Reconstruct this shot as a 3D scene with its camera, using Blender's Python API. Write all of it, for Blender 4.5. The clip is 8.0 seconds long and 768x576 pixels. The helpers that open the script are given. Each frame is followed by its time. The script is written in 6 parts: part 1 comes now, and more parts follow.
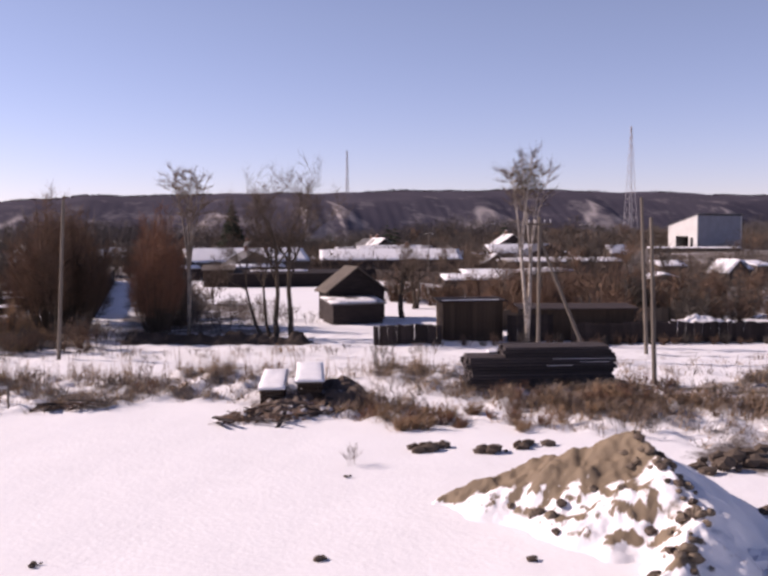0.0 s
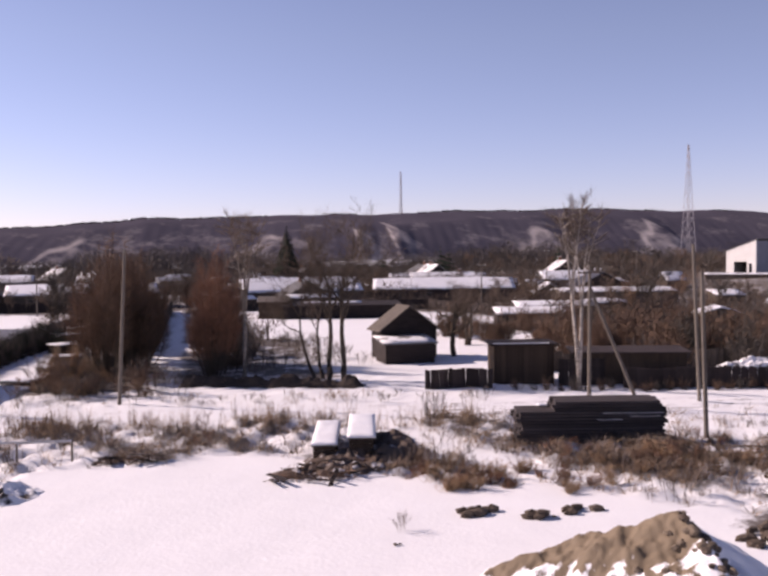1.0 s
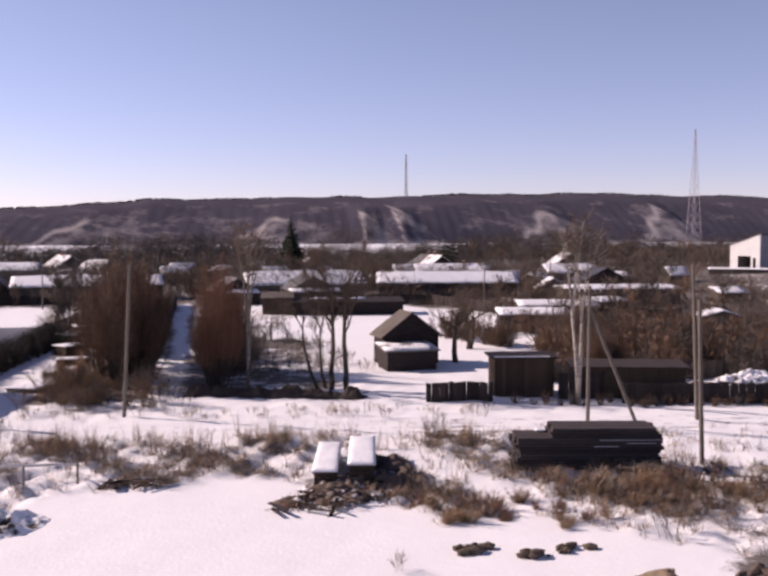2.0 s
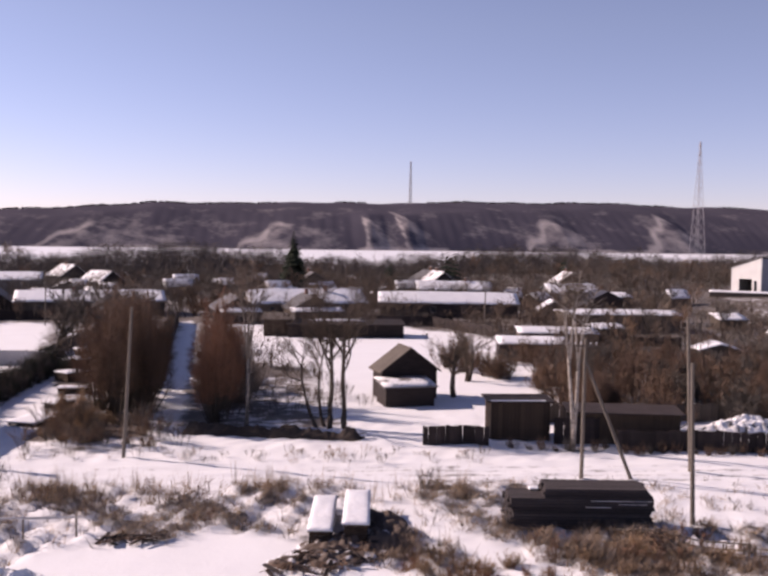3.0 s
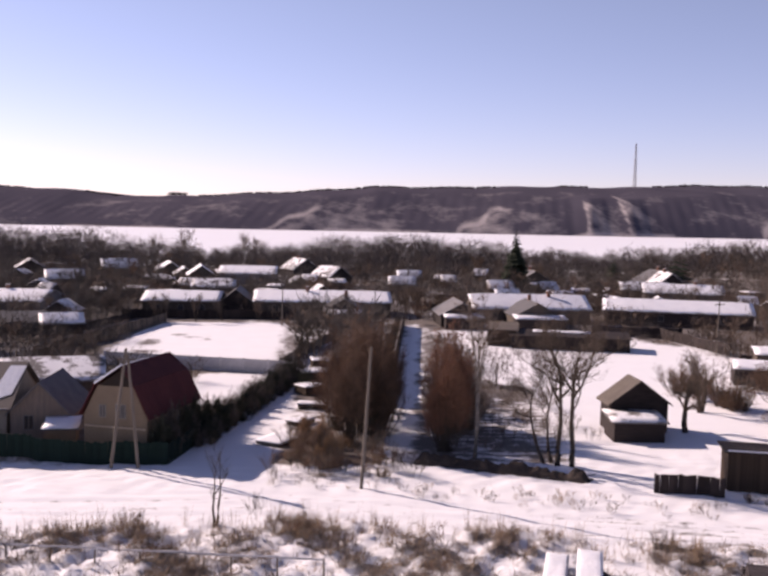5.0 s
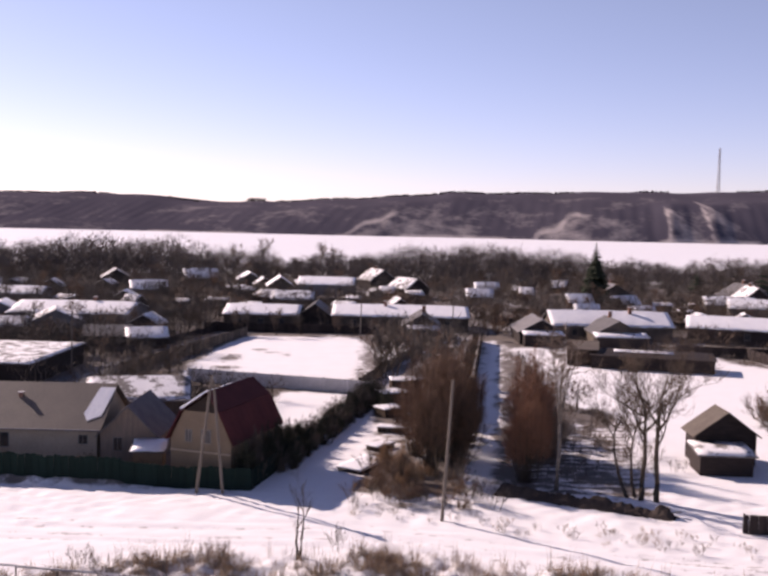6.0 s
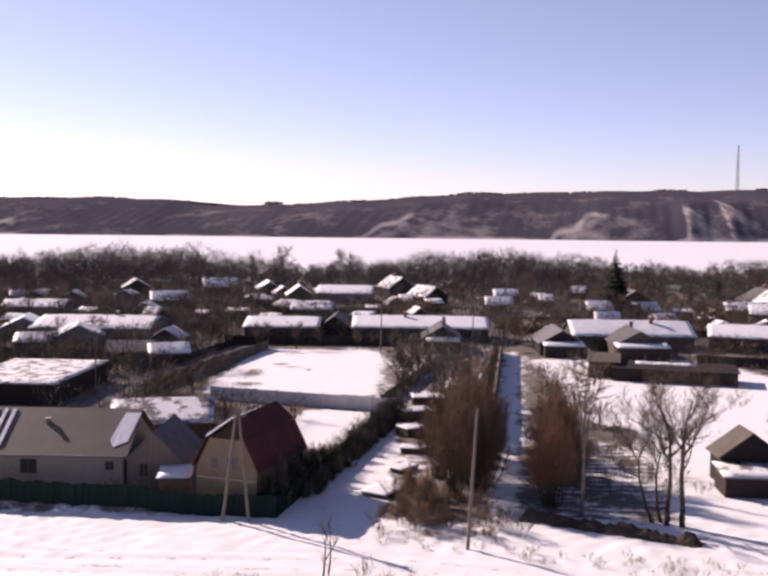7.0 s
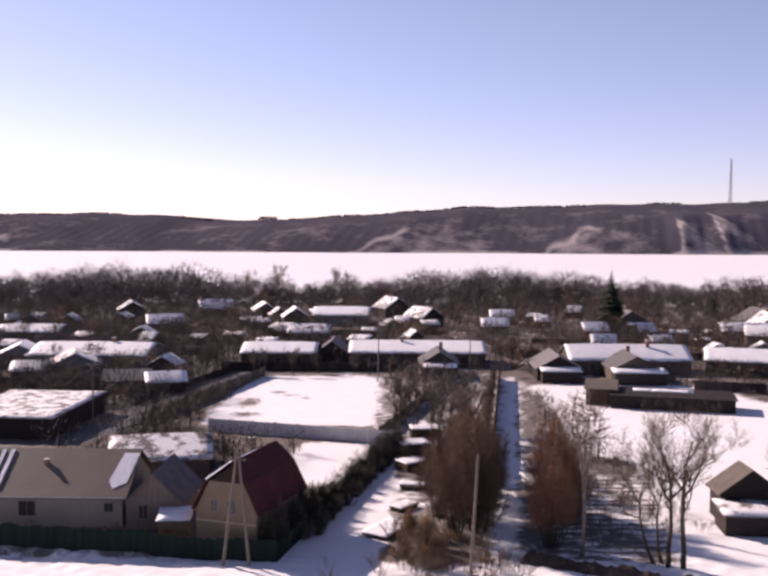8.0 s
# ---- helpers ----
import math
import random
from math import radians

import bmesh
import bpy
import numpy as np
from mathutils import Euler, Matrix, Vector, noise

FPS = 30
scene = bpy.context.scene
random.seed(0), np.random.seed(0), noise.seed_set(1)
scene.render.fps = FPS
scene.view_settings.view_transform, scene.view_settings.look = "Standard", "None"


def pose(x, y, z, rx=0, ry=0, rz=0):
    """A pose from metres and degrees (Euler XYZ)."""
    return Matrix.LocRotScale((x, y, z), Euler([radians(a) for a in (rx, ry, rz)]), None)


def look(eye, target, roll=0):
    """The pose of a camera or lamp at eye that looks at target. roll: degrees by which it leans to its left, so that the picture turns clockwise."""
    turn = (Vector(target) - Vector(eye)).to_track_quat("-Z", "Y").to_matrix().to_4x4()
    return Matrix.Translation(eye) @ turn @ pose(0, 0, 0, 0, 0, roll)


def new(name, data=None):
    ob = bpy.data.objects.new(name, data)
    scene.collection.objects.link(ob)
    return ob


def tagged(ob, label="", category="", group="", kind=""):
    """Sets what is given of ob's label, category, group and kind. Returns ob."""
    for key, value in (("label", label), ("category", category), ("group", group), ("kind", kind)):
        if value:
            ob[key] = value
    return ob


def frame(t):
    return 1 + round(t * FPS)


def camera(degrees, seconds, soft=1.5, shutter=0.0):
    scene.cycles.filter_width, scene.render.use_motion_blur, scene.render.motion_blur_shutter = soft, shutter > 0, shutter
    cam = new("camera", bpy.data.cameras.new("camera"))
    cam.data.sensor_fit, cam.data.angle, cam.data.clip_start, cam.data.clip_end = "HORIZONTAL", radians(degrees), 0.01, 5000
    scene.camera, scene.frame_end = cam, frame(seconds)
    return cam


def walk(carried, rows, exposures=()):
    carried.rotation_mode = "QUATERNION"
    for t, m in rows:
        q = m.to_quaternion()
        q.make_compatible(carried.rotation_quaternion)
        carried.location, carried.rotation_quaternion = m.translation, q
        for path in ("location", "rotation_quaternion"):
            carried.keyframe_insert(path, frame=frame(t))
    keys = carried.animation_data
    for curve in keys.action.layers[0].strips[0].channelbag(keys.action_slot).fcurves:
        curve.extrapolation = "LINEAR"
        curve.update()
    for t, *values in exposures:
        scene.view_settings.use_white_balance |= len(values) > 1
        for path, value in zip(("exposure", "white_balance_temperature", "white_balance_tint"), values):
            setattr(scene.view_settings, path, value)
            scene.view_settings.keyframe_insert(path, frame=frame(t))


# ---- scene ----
cam = camera(44.8, 8.0, soft=2.9)
PATH = [
    (0, (2.267, -1.118, 8.01), (2.994, 0.741, 7.89), -0.3),
    (0.5, (2.223, -1.396, 8.715), (2.906, 0.481, 8.604), -1.0),
    (1, (2.171, -1.924, 9.83), (2.79, -0.024, 9.753), -0.6),
    (1.2, (2.128, -1.960, 10.274), (2.732, -0.056, 10.185), -0.7),
    (2.3, (2.240, -2.731, 13.038), (2.853, -0.831, 12.923), 0.4),
    (2.5, (2.356, -2.89, 13.698), (2.961, -0.986, 13.602), 0.9),
    (3, (2.22, -3.063, 14.999), (2.824, -1.159, 14.893), 0.9),
    (3.2, (2.055, -3.198, 15.250), (2.574, -1.271, 15.119), 1.7),
    (3.5, (1.822, -3.4, 15.614), (2.223, -1.449, 15.439), 3.0),
    (4, (1.63, -3.448, 16.527), (1.929, -1.476, 16.391), 2.1),
    (4.5, (1.401, -3.611, 17.836), (1.648, -1.632, 17.684), 0.8),
    (5, (0.847, -3.814, 19.389), (0.997, -1.826, 19.236), 1.2),
    (5.2, (0.736, -3.856, 19.760), (0.843, -1.866, 19.594), 2.1),
    (6.3, (0.148, -3.840, 22.174), (0.114, -1.846, 22.032), 0.7),
    (6.5, (0.059, -3.873, 22.715), (0.02, -1.879, 22.571), 0.6),
    (7, (-0.148, -3.977, 23.477), (-0.197, -1.983, 23.331), 0.6),
    (7.5, (-0.332, -4.157, 24.869), (-0.36, -2.162, 24.74), -0.7),
    (8, (-0.536, -3.906, 25.798), (-0.574, -1.91, 25.68), 0.3),
]
walk(cam, [(t, look(eye, target, roll)) for t, eye, target, roll in PATH],
     exposures=[(0.0, 0.49, 7950, 39), (2.5, 0.46, 8100, 40), (4.5, 0.52, 8150, 40), (8.0, 0.64, 8250, 41)])

# ---- light: low spring sun in the west, clear sky ----
SUN_AZ, SUN_EL = -55.0, 28.5
world = bpy.data.worlds.new("clear_winter_sky")
scene.world = world
world.use_nodes = True
wn = world.node_tree
sky = wn.nodes.new("ShaderNodeTexSky")
sky.sky_type = "NISHITA"
sky.sun_disc = False
sky.sun_elevation = radians(SUN_EL)
sky.sun_rotation = radians(SUN_AZ)
sky.altitude, sky.air_density, sky.dust_density, sky.ozone_density = 150, 0.84, 0.12, 4.5
cast = wn.nodes.new("ShaderNodeMix")
cast.data_type, cast.blend_type = "RGBA", "MULTIPLY"
cast.inputs[0].default_value = 1.0
cast.inputs[7].default_value = (1.085, 1.0, 0.98, 1.0)
wn.links.new(sky.outputs[0], cast.inputs[6])
# pale cold haze low over the horizon
where, axes, low = wn.nodes.new("ShaderNodeTexCoord"), wn.nodes.new("ShaderNodeSeparateXYZ"), wn.nodes.new("ShaderNodeMapRange")
low.inputs[1].default_value, low.inputs[2].default_value, low.inputs[3].default_value, low.inputs[4].default_value = 0.0, 0.22, 1.0, 0.0
haze = wn.nodes.new("ShaderNodeMix")
haze.data_type, haze.blend_type = "RGBA", "MULTIPLY"
haze.inputs[7].default_value = (0.84, 0.885, 1.07, 1.0)
wn.links.new(where.outputs["Generated"], axes.inputs[0])
wn.links.new(axes.outputs[2], low.inputs[0])
wn.links.new(low.outputs[0], haze.inputs[0])
wn.links.new(cast.outputs[2], haze.inputs[6])
# deep clear blue towards the zenith
high, deep = wn.nodes.new("ShaderNodeMapRange"), wn.nodes.new("ShaderNodeMix")
high.inputs[1].default_value, high.inputs[2].default_value = 0.28, 0.9
deep.data_type, deep.blend_type = "RGBA", "MULTIPLY"
deep.inputs[7].default_value = (0.42, 0.45, 0.52, 1.0)
wn.links.new(axes.outputs[2], high.inputs[0])
wn.links.new(high.outputs[0], deep.inputs[0])
wn.links.new(haze.outputs[2], deep.inputs[6])
wn.links.new(deep.outputs[2], wn.nodes["Background"].inputs[0])
wn.nodes["Background"].inputs[1].default_value = 0.106

sun = new("sun", bpy.data.lights.new("sun", "SUN"))
sun.data.energy, sun.data.angle, sun.data.color = 4.5, radians(0.55), (0.885, 0.95, 0.93)
_d = Vector((math.sin(radians(SUN_AZ)) * math.cos(radians(SUN_EL)), math.cos(radians(SUN_AZ)) * math.cos(radians(SUN_EL)), math.sin(radians(SUN_EL))))
sun.matrix_world = look((0, 0, 60) , Vector((0, 0, 60)) - _d)


# ---- materials ----
def surf(name, a, b, scale=3.0, rough=0.8, bump=0.2, fine=14.0, metal=0.0, vary=0.0, stretch=(1, 1, 1)):
    """Two colours mixed by coarse and fine noise, with relief; vary: difference from object to object."""
    m = bpy.data.materials.new(name)
    m.use_nodes = True
    n, l = m.node_tree.nodes, m.node_tree.links
    bsdf = n["Principled BSDF"]
    co = n.new("ShaderNodeTexCoord")
    mp = n.new("ShaderNodeMapping")
    mp.inputs["Scale"].default_value = stretch
    l.new(co.outputs["Object"], mp.inputs[0])
    big, small = n.new("ShaderNodeTexNoise"), n.new("ShaderNodeTexNoise")
    big.inputs["Scale"].default_value, small.inputs["Scale"].default_value = scale, fine
    big.inputs["Detail"].default_value, small.inputs["Detail"].default_value = 4, 6
    for q in (big, small):
        l.new(mp.outputs[0], q.inputs["Vector"])
    add = n.new("ShaderNodeMath")
    add.operation = "ADD"
    l.new(big.outputs[0], add.inputs[0])
    l.new(small.outputs[0], add.inputs[1])
    ramp = n.new("ShaderNodeMapRange")
    ramp.inputs[1].default_value, ramp.inputs[2].default_value = 0.72, 1.28
    l.new(add.outputs[0], ramp.inputs[0])
    mix = n.new("ShaderNodeMix")
    mix.data_type = "RGBA"
    mix.inputs[6].default_value, mix.inputs[7].default_value = (*a, 1), (*b, 1)
    l.new(ramp.outputs[0], mix.inputs[0])
    out = mix.outputs[2]
    if vary:
        info, hsv, mr = n.new("ShaderNodeObjectInfo"), n.new("ShaderNodeHueSaturation"), n.new("ShaderNodeMapRange")
        mr.inputs[3].default_value, mr.inputs[4].default_value = 1 - vary, 1 + vary
        l.new(info.outputs["Random"], mr.inputs[0])
        l.new(mr.outputs[0], hsv.inputs["Value"])
        l.new(out, hsv.inputs["Color"])
        out = hsv.outputs[0]
    l.new(out, bsdf.inputs["Base Color"])
    bsdf.inputs["Roughness"].default_value, bsdf.inputs["Metallic"].default_value = rough, metal
    if rough >= 0.8:
        bsdf.inputs["Specular IOR Level"].default_value = 0.15
    if bump:
        bp = n.new("ShaderNodeBump")
        bp.inputs["Strength"].default_value, bp.inputs["Distance"].default_value = bump, 0.08
        l.new(add.outputs[0], bp.inputs["Height"])
        l.new(bp.outputs[0], bsdf.inputs["Normal"])
    return m


M = dict(
    snow=surf("snow", (0.86, 0.85, 0.86), (0.78, 0.78, 0.81), 0.5, 0.55, 0.35, 4.0),
    roof_snow=surf("roof_snow", (0.86, 0.85, 0.86), (0.74, 0.74, 0.77), 0.6, 0.55, 0.6, 3.0),
    old_wood=surf("weathered_wood", (0.065, 0.0494, 0.0403), (0.13, 0.104, 0.0858), 1.2, 0.85, 0.4, 9.0, vary=0.35, stretch=(6, 6, 0.6)),
    dark_wood=surf("tarred_wood", (0.027, 0.02, 0.0192), (0.053, 0.0395, 0.0365), 1.2, 0.8, 0.4, 9.0, vary=0.3, stretch=(1, 1, 5)),
    brown_wall=surf("brown_boards", (0.04862, 0.03238, 0.02425), (0.08375, 0.05675, 0.0405), 0.8, 0.85, 0.4, 7.0, vary=0.2, stretch=(5, 5, 0.5)),
    tan_roof=surf("pale_weathered_boards", (0.127, 0.105, 0.0892), (0.0843, 0.0685, 0.058), 0.8, 0.8, 0.3, 6.0, vary=0.15),
    grey_roof=surf("grey_slate_roof", (0.11, 0.105, 0.11), (0.17, 0.16, 0.16), 0.8, 0.8, 0.3, 5.0, vary=0.25),
    slate_roof=surf("dark_slate_roof", (0.045, 0.045, 0.06), (0.03, 0.03, 0.042), 0.8, 0.7, 0.3, 5.0),
    stack_wood=surf("grey_weathered_planks", (0.045, 0.0375, 0.03875), (0.075, 0.0625, 0.06125), 1.2, 0.9, 0.4, 9.0, vary=0.25, stretch=(0.6, 5, 5)),
    beige_roof=surf("beige_roof_sheet", (0.145, 0.112, 0.092), (0.105, 0.083, 0.069), 0.5, 0.6, 0.2, 6.0),
    maroon=surf("maroon_sheet", (0.07656, 0.0204, 0.02244), (0.102, 0.02856, 0.02856), 0.6, 0.85, 0.15, 5.0),
    yellow=surf("ochre_plaster", (0.225, 0.165, 0.115), (0.172, 0.127, 0.09), 0.7, 0.85, 0.2, 8.0),
    beige=surf("cream_plaster", (0.45, 0.36, 0.279), (0.351, 0.279, 0.216), 0.6, 0.85, 0.2, 7.0),
    white=surf("whitewash", (0.75, 0.73, 0.7), (0.62, 0.6, 0.58), 0.5, 0.85, 0.2, 5.0),
    grey_wall=surf("grey_plaster", (0.2, 0.19, 0.195), (0.13, 0.125, 0.13), 0.5, 0.85, 0.2, 5.0, vary=0.2),
    slate=surf("grey_sheet_cladding", (0.27, 0.27, 0.31), (0.2, 0.2, 0.23), 0.5, 0.7, 0.1, 4.0),
    green=surf("dark_green_paint", (0.004576, 0.01525, 0.01296), (0.008382, 0.02288, 0.0191), 0.7, 0.85, 0.15, 6.0, vary=0.2),
    concrete=surf("concrete", (0.567, 0.547, 0.547), (0.43, 0.411, 0.411), 1.0, 0.9, 0.3, 9.0, vary=0.12),
    pole_wood=surf("grey_pole_wood", (0.195, 0.162, 0.135), (0.125, 0.104, 0.088), 1.5, 0.85, 0.3, 10.0, stretch=(4, 4, 0.5)),
    brick=surf("old_brick", (0.2, 0.1, 0.075), (0.28, 0.15, 0.11), 2.0, 0.9, 0.3, 12.0),
    glass=surf("dark_window_glass", (0.02, 0.022, 0.028), (0.03, 0.03, 0.035), 0.5, 0.08, 0.0),
    bark=surf("dark_bark", (0.0624, 0.04745, 0.03744), (0.1061, 0.08112, 0.0624), 2.0, 0.9, 0.5, 14.0),
    birch=surf("birch_bark", (0.48, 0.42, 0.37), (0.16, 0.13, 0.11), 1.6, 0.8, 0.2, 5.0, stretch=(1, 1, 2.5)),
    dull_birch=surf("weathered_birch_bark", (0.3, 0.255, 0.22), (0.1, 0.08, 0.066), 1.2, 0.85, 0.2, 5.0, stretch=(1, 1, 2.5)),
    twig_thicket=surf("dark_thicket_twigs", (0.185, 0.113, 0.081), (0.13, 0.083, 0.061), 0.3, 0.9, 0.0, 1.6, vary=0.15),
    twig=surf("brown_twigs", (0.128, 0.0863, 0.0638), (0.18, 0.131, 0.101), 0.4, 0.9, 0.0, 2.0, vary=0.3),
    far_twig=surf("far_twigs", (0.084, 0.069, 0.064), (0.122, 0.102, 0.095), 0.02, 0.9, 0.0, 0.2),
    twig_red=surf("red_brown_twigs", (0.205, 0.102, 0.067), (0.25, 0.128, 0.084), 0.4, 0.9, 0.0, 2.0, vary=0.1),
    twig_dark=surf("dark_twigs", (0.0897, 0.0736, 0.06325), (0.1357, 0.1138, 0.09775), 0.4, 0.9, 0.0, 2.0, vary=0.2),
    twig_brown=surf("thicket_twigs", (0.22, 0.134, 0.092), (0.155, 0.1, 0.07), 0.3, 0.9, 0.0, 1.6, vary=0.15),
    twig_tan=surf("tan_twigs", (0.44, 0.29, 0.18), (0.3, 0.19, 0.115), 0.4, 0.9, 0.0, 2.0, vary=0.2),
    dun_wall=surf("dun_boards", (0.285, 0.218, 0.175), (0.19, 0.148, 0.122), 0.8, 0.85, 0.4, 7.0, stretch=(5, 5, 0.5)),
    hedge=surf("dark_hedge", (0.0294, 0.03528, 0.02548), (0.0588, 0.0539, 0.0392), 0.5, 0.9, 0.0, 2.5, vary=0.2),
    twig_pale=surf("pale_twigs", (0.3, 0.24, 0.2), (0.2, 0.155, 0.13), 0.4, 0.9, 0.0, 2.0),
    needles=surf("conifer_needles", (0.0234, 0.0312, 0.0208), (0.039, 0.0494, 0.0312), 0.6, 0.9, 0.0, 3.0),
    straw=surf("dry_grass", (0.425, 0.306, 0.204), (0.272, 0.178, 0.115), 0.35, 0.9, 0.0, 2.0),
    rusty=surf("rusty_grass", (0.33, 0.235, 0.165), (0.19, 0.128, 0.092), 0.35, 0.9, 0.0, 2.0),
    weeds=surf("grey_weeds", (0.24, 0.2, 0.182), (0.14, 0.114, 0.102), 0.35, 0.9, 0.0, 2.0),
    earth=surf("frozen_earth", (0.075, 0.055, 0.043), (0.13, 0.1, 0.08), 1.2, 0.95, 0.8, 7.0),
    street_surface=surf("dark_street_surface", (0.05, 0.048, 0.052), (0.11, 0.105, 0.11), 0.5, 0.6, 0.5, 3.0),
    damp_sand=surf("damp_sand", (0.2, 0.155, 0.115), (0.12, 0.092, 0.07), 1.5, 0.95, 0.6, 9.0),
    peat=surf("bare_peat", (0.039, 0.03, 0.027), (0.072, 0.0555, 0.048), 1.2, 0.95, 0.8, 7.0),
    frame=surf("dull_window_paint", (0.24, 0.22, 0.2), (0.17, 0.155, 0.145), 1.0, 0.85, 0.1, 6.0),
    steel=surf("galvanised_steel", (0.33, 0.31, 0.32), (0.26, 0.24, 0.25), 0.3, 0.6, 0.0, 2.0, metal=0.3),
    car_paint=surf("dusty_paint", (0.3, 0.3, 0.33), (0.24, 0.24, 0.26), 1.0, 0.4, 0.0, 3.0),
)


def masked(name, attr, under, noise_scale=0.9, lo=0.35, hi=0.65, snow=(0.86, 0.85, 0.86)):
    """Snow through which the ground shows where the point attribute says so, broken up by noise."""
    m = bpy.data.materials.new(name)
    m.use_nodes = True
    n, l = m.node_tree.nodes, m.node_tree.links
    bsdf = n["Principled BSDF"]
    geo = n.new("ShaderNodeNewGeometry")
    at = n.new("ShaderNodeAttribute")
    at.attribute_name = attr
    big, small, tint = n.new("ShaderNodeTexNoise"), n.new("ShaderNodeTexNoise"), n.new("ShaderNodeTexNoise")
    for q, sc, de in ((big, noise_scale, 5), (small, noise_scale * 6, 6), (tint, noise_scale * 0.4, 3)):
        q.inputs["Scale"].default_value, q.inputs["Detail"].default_value = sc, de
        l.new(geo.outputs["Position"], q.inputs["Vector"])
    s1 = n.new("ShaderNodeMath")
    s1.operation = "MULTIPLY_ADD"
    s1.inputs[1].default_value = 0.45
    l.new(small.outputs[0], s1.inputs[0])
    l.new(big.outputs[0], s1.inputs[2])
    s2 = n.new("ShaderNodeMath")
    s2.operation = "ADD"
    l.new(s1.outputs[0], s2.inputs[0])
    l.new(at.outputs["Fac"], s2.inputs[1])
    mr = n.new("ShaderNodeMapRange")
    mr.inputs[1].default_value, mr.inputs[2].default_value = 0.72 + lo, 0.72 + hi
    l.new(s2.outputs[0], mr.inputs[0])
    low = n.new("ShaderNodeMix")
    low.data_type = "RGBA"
    low.inputs[6].default_value, low.inputs[7].default_value = (*under[0], 1), (*under[1], 1)
    l.new(tint.outputs[0], low.inputs[0])
    white = n.new("ShaderNodeMix")
    white.data_type = "RGBA"
    white.inputs[6].default_value, white.inputs[7].default_value = (*snow, 1), tuple(v * 0.9 for v in snow) + (1,)
    l.new(tint.outputs[0], white.inputs[0])
    mix = n.new("ShaderNodeMix")
    mix.data_type = "RGBA"
    l.new(mr.outputs[0], mix.inputs[0])
    l.new(white.outputs[2], mix.inputs[6])
    l.new(low.outputs[2], mix.inputs[7])
    l.new(mix.outputs[2], bsdf.inputs["Base Color"])
    bsdf.inputs["Roughness"].default_value = 0.75
    bsdf.inputs["Specular IOR Level"].default_value = 0.2
    bp = n.new("ShaderNodeBump")
    bp.inputs["Strength"].default_value, bp.inputs["Distance"].default_value = 0.3, 0.1
    l.new(s1.outputs[0], bp.inputs["Height"])
    l.new(bp.outputs[0], bsdf.inputs["Normal"])
    return m


M["ground"] = masked("snowy_ground", "bare", ((0.108, 0.09, 0.081), (0.195, 0.165, 0.146)))
M["litter"] = masked("brown_litter", "bare", ((0.13, 0.092, 0.072), (0.09, 0.066, 0.056)), 1.6)
M["dug"] = masked("dug_earth_under_snow", "bare", ((0.04, 0.032, 0.03), (0.095, 0.074, 0.064)), 1.3)
M["patchy_snow"] = masked("patchy_roof_snow", "none", ((0.13, 0.115, 0.11), (0.2, 0.18, 0.17)), 0.7, -0.02, 0.1)
M["sand"] = masked("sand_under_snow", "bare", ((0.235, 0.175, 0.118), (0.14, 0.104, 0.072)), 1.4)
# bluish grey shift puts the distance haze into the hill's base colour
M["hill"] = masked("hazy_wooded_hillside", "bare", ((0.1, 0.09, 0.112), (0.068, 0.062, 0.08)), 0.02, 0.25, 0.8, snow=(0.42, 0.37, 0.36))
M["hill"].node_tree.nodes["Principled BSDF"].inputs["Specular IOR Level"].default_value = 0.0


# ---- mesh helpers ----
def mesh_of(name, verts, faces, smooth=False):
    me = bpy.data.meshes.new(name)
    me.from_pydata([tuple(v) for v in verts], [], faces)
    if smooth:
        me.polygons.foreach_set("use_smooth", [True] * len(me.polygons))
    me.update()
    return me


def link(name, me, material, parent=None, label="", at=None):
    if not me.materials:
        me.materials.append(M[material] if isinstance(material, str) else material)
    ob = new(name, me)
    if parent:
        ob.parent = parent
    if at is not None:
        ob.matrix_basis = at
    return tagged(ob, label)


def part(name, bm, material, parent, label=""):
    me = bpy.data.meshes.new(name)
    bm.to_mesh(me)
    bm.free()
    return link(name, me, material, parent, label)


def thing(name, label, category, x, y, rz=0.0, z=None, group="", kind=""):
    ob = new(name)
    ob.empty_display_size = 0.3
    ob.matrix_basis = pose(x, y, ground_z(x, y) if z is None else z, 0, 0, rz)
    return tagged(ob, label, category, group, kind)


def box(bm, x0, x1, y0, y1, z0, z1, bevel=0.0):
    r = bmesh.ops.create_cube(bm, size=1)
    bmesh.ops.scale(bm, vec=(x1 - x0, y1 - y0, z1 - z0), verts=r["verts"])
    bmesh.ops.translate(bm, vec=((x0 + x1) / 2, (y0 + y1) / 2, (z0 + z1) / 2), verts=r["verts"])
    if bevel:
        es = list({e for v in r["verts"] for e in v.link_edges})
        bmesh.ops.bevel(bm, geom=es, offset=bevel, segments=1, affect="EDGES")
    return bm


def boxed(*a, **k):
    return box(bmesh.new(), *a, **k)


def prism(profile, y0, y1):
    """A closed outline in x and z, drawn out along y."""
    bm = bmesh.new()
    a = [bm.verts.new((x, y0, z)) for x, z in profile]
    b = [bm.verts.new((x, y1, z)) for x, z in profile]
    bm.faces.new(a)
    bm.faces.new(b[::-1])
    for i in range(len(a)):
        j = (i + 1) % len(a)
        bm.faces.new((a[j], a[i], b[i], b[j]))
    bmesh.ops.recalc_face_normals(bm, faces=bm.faces)
    return bm


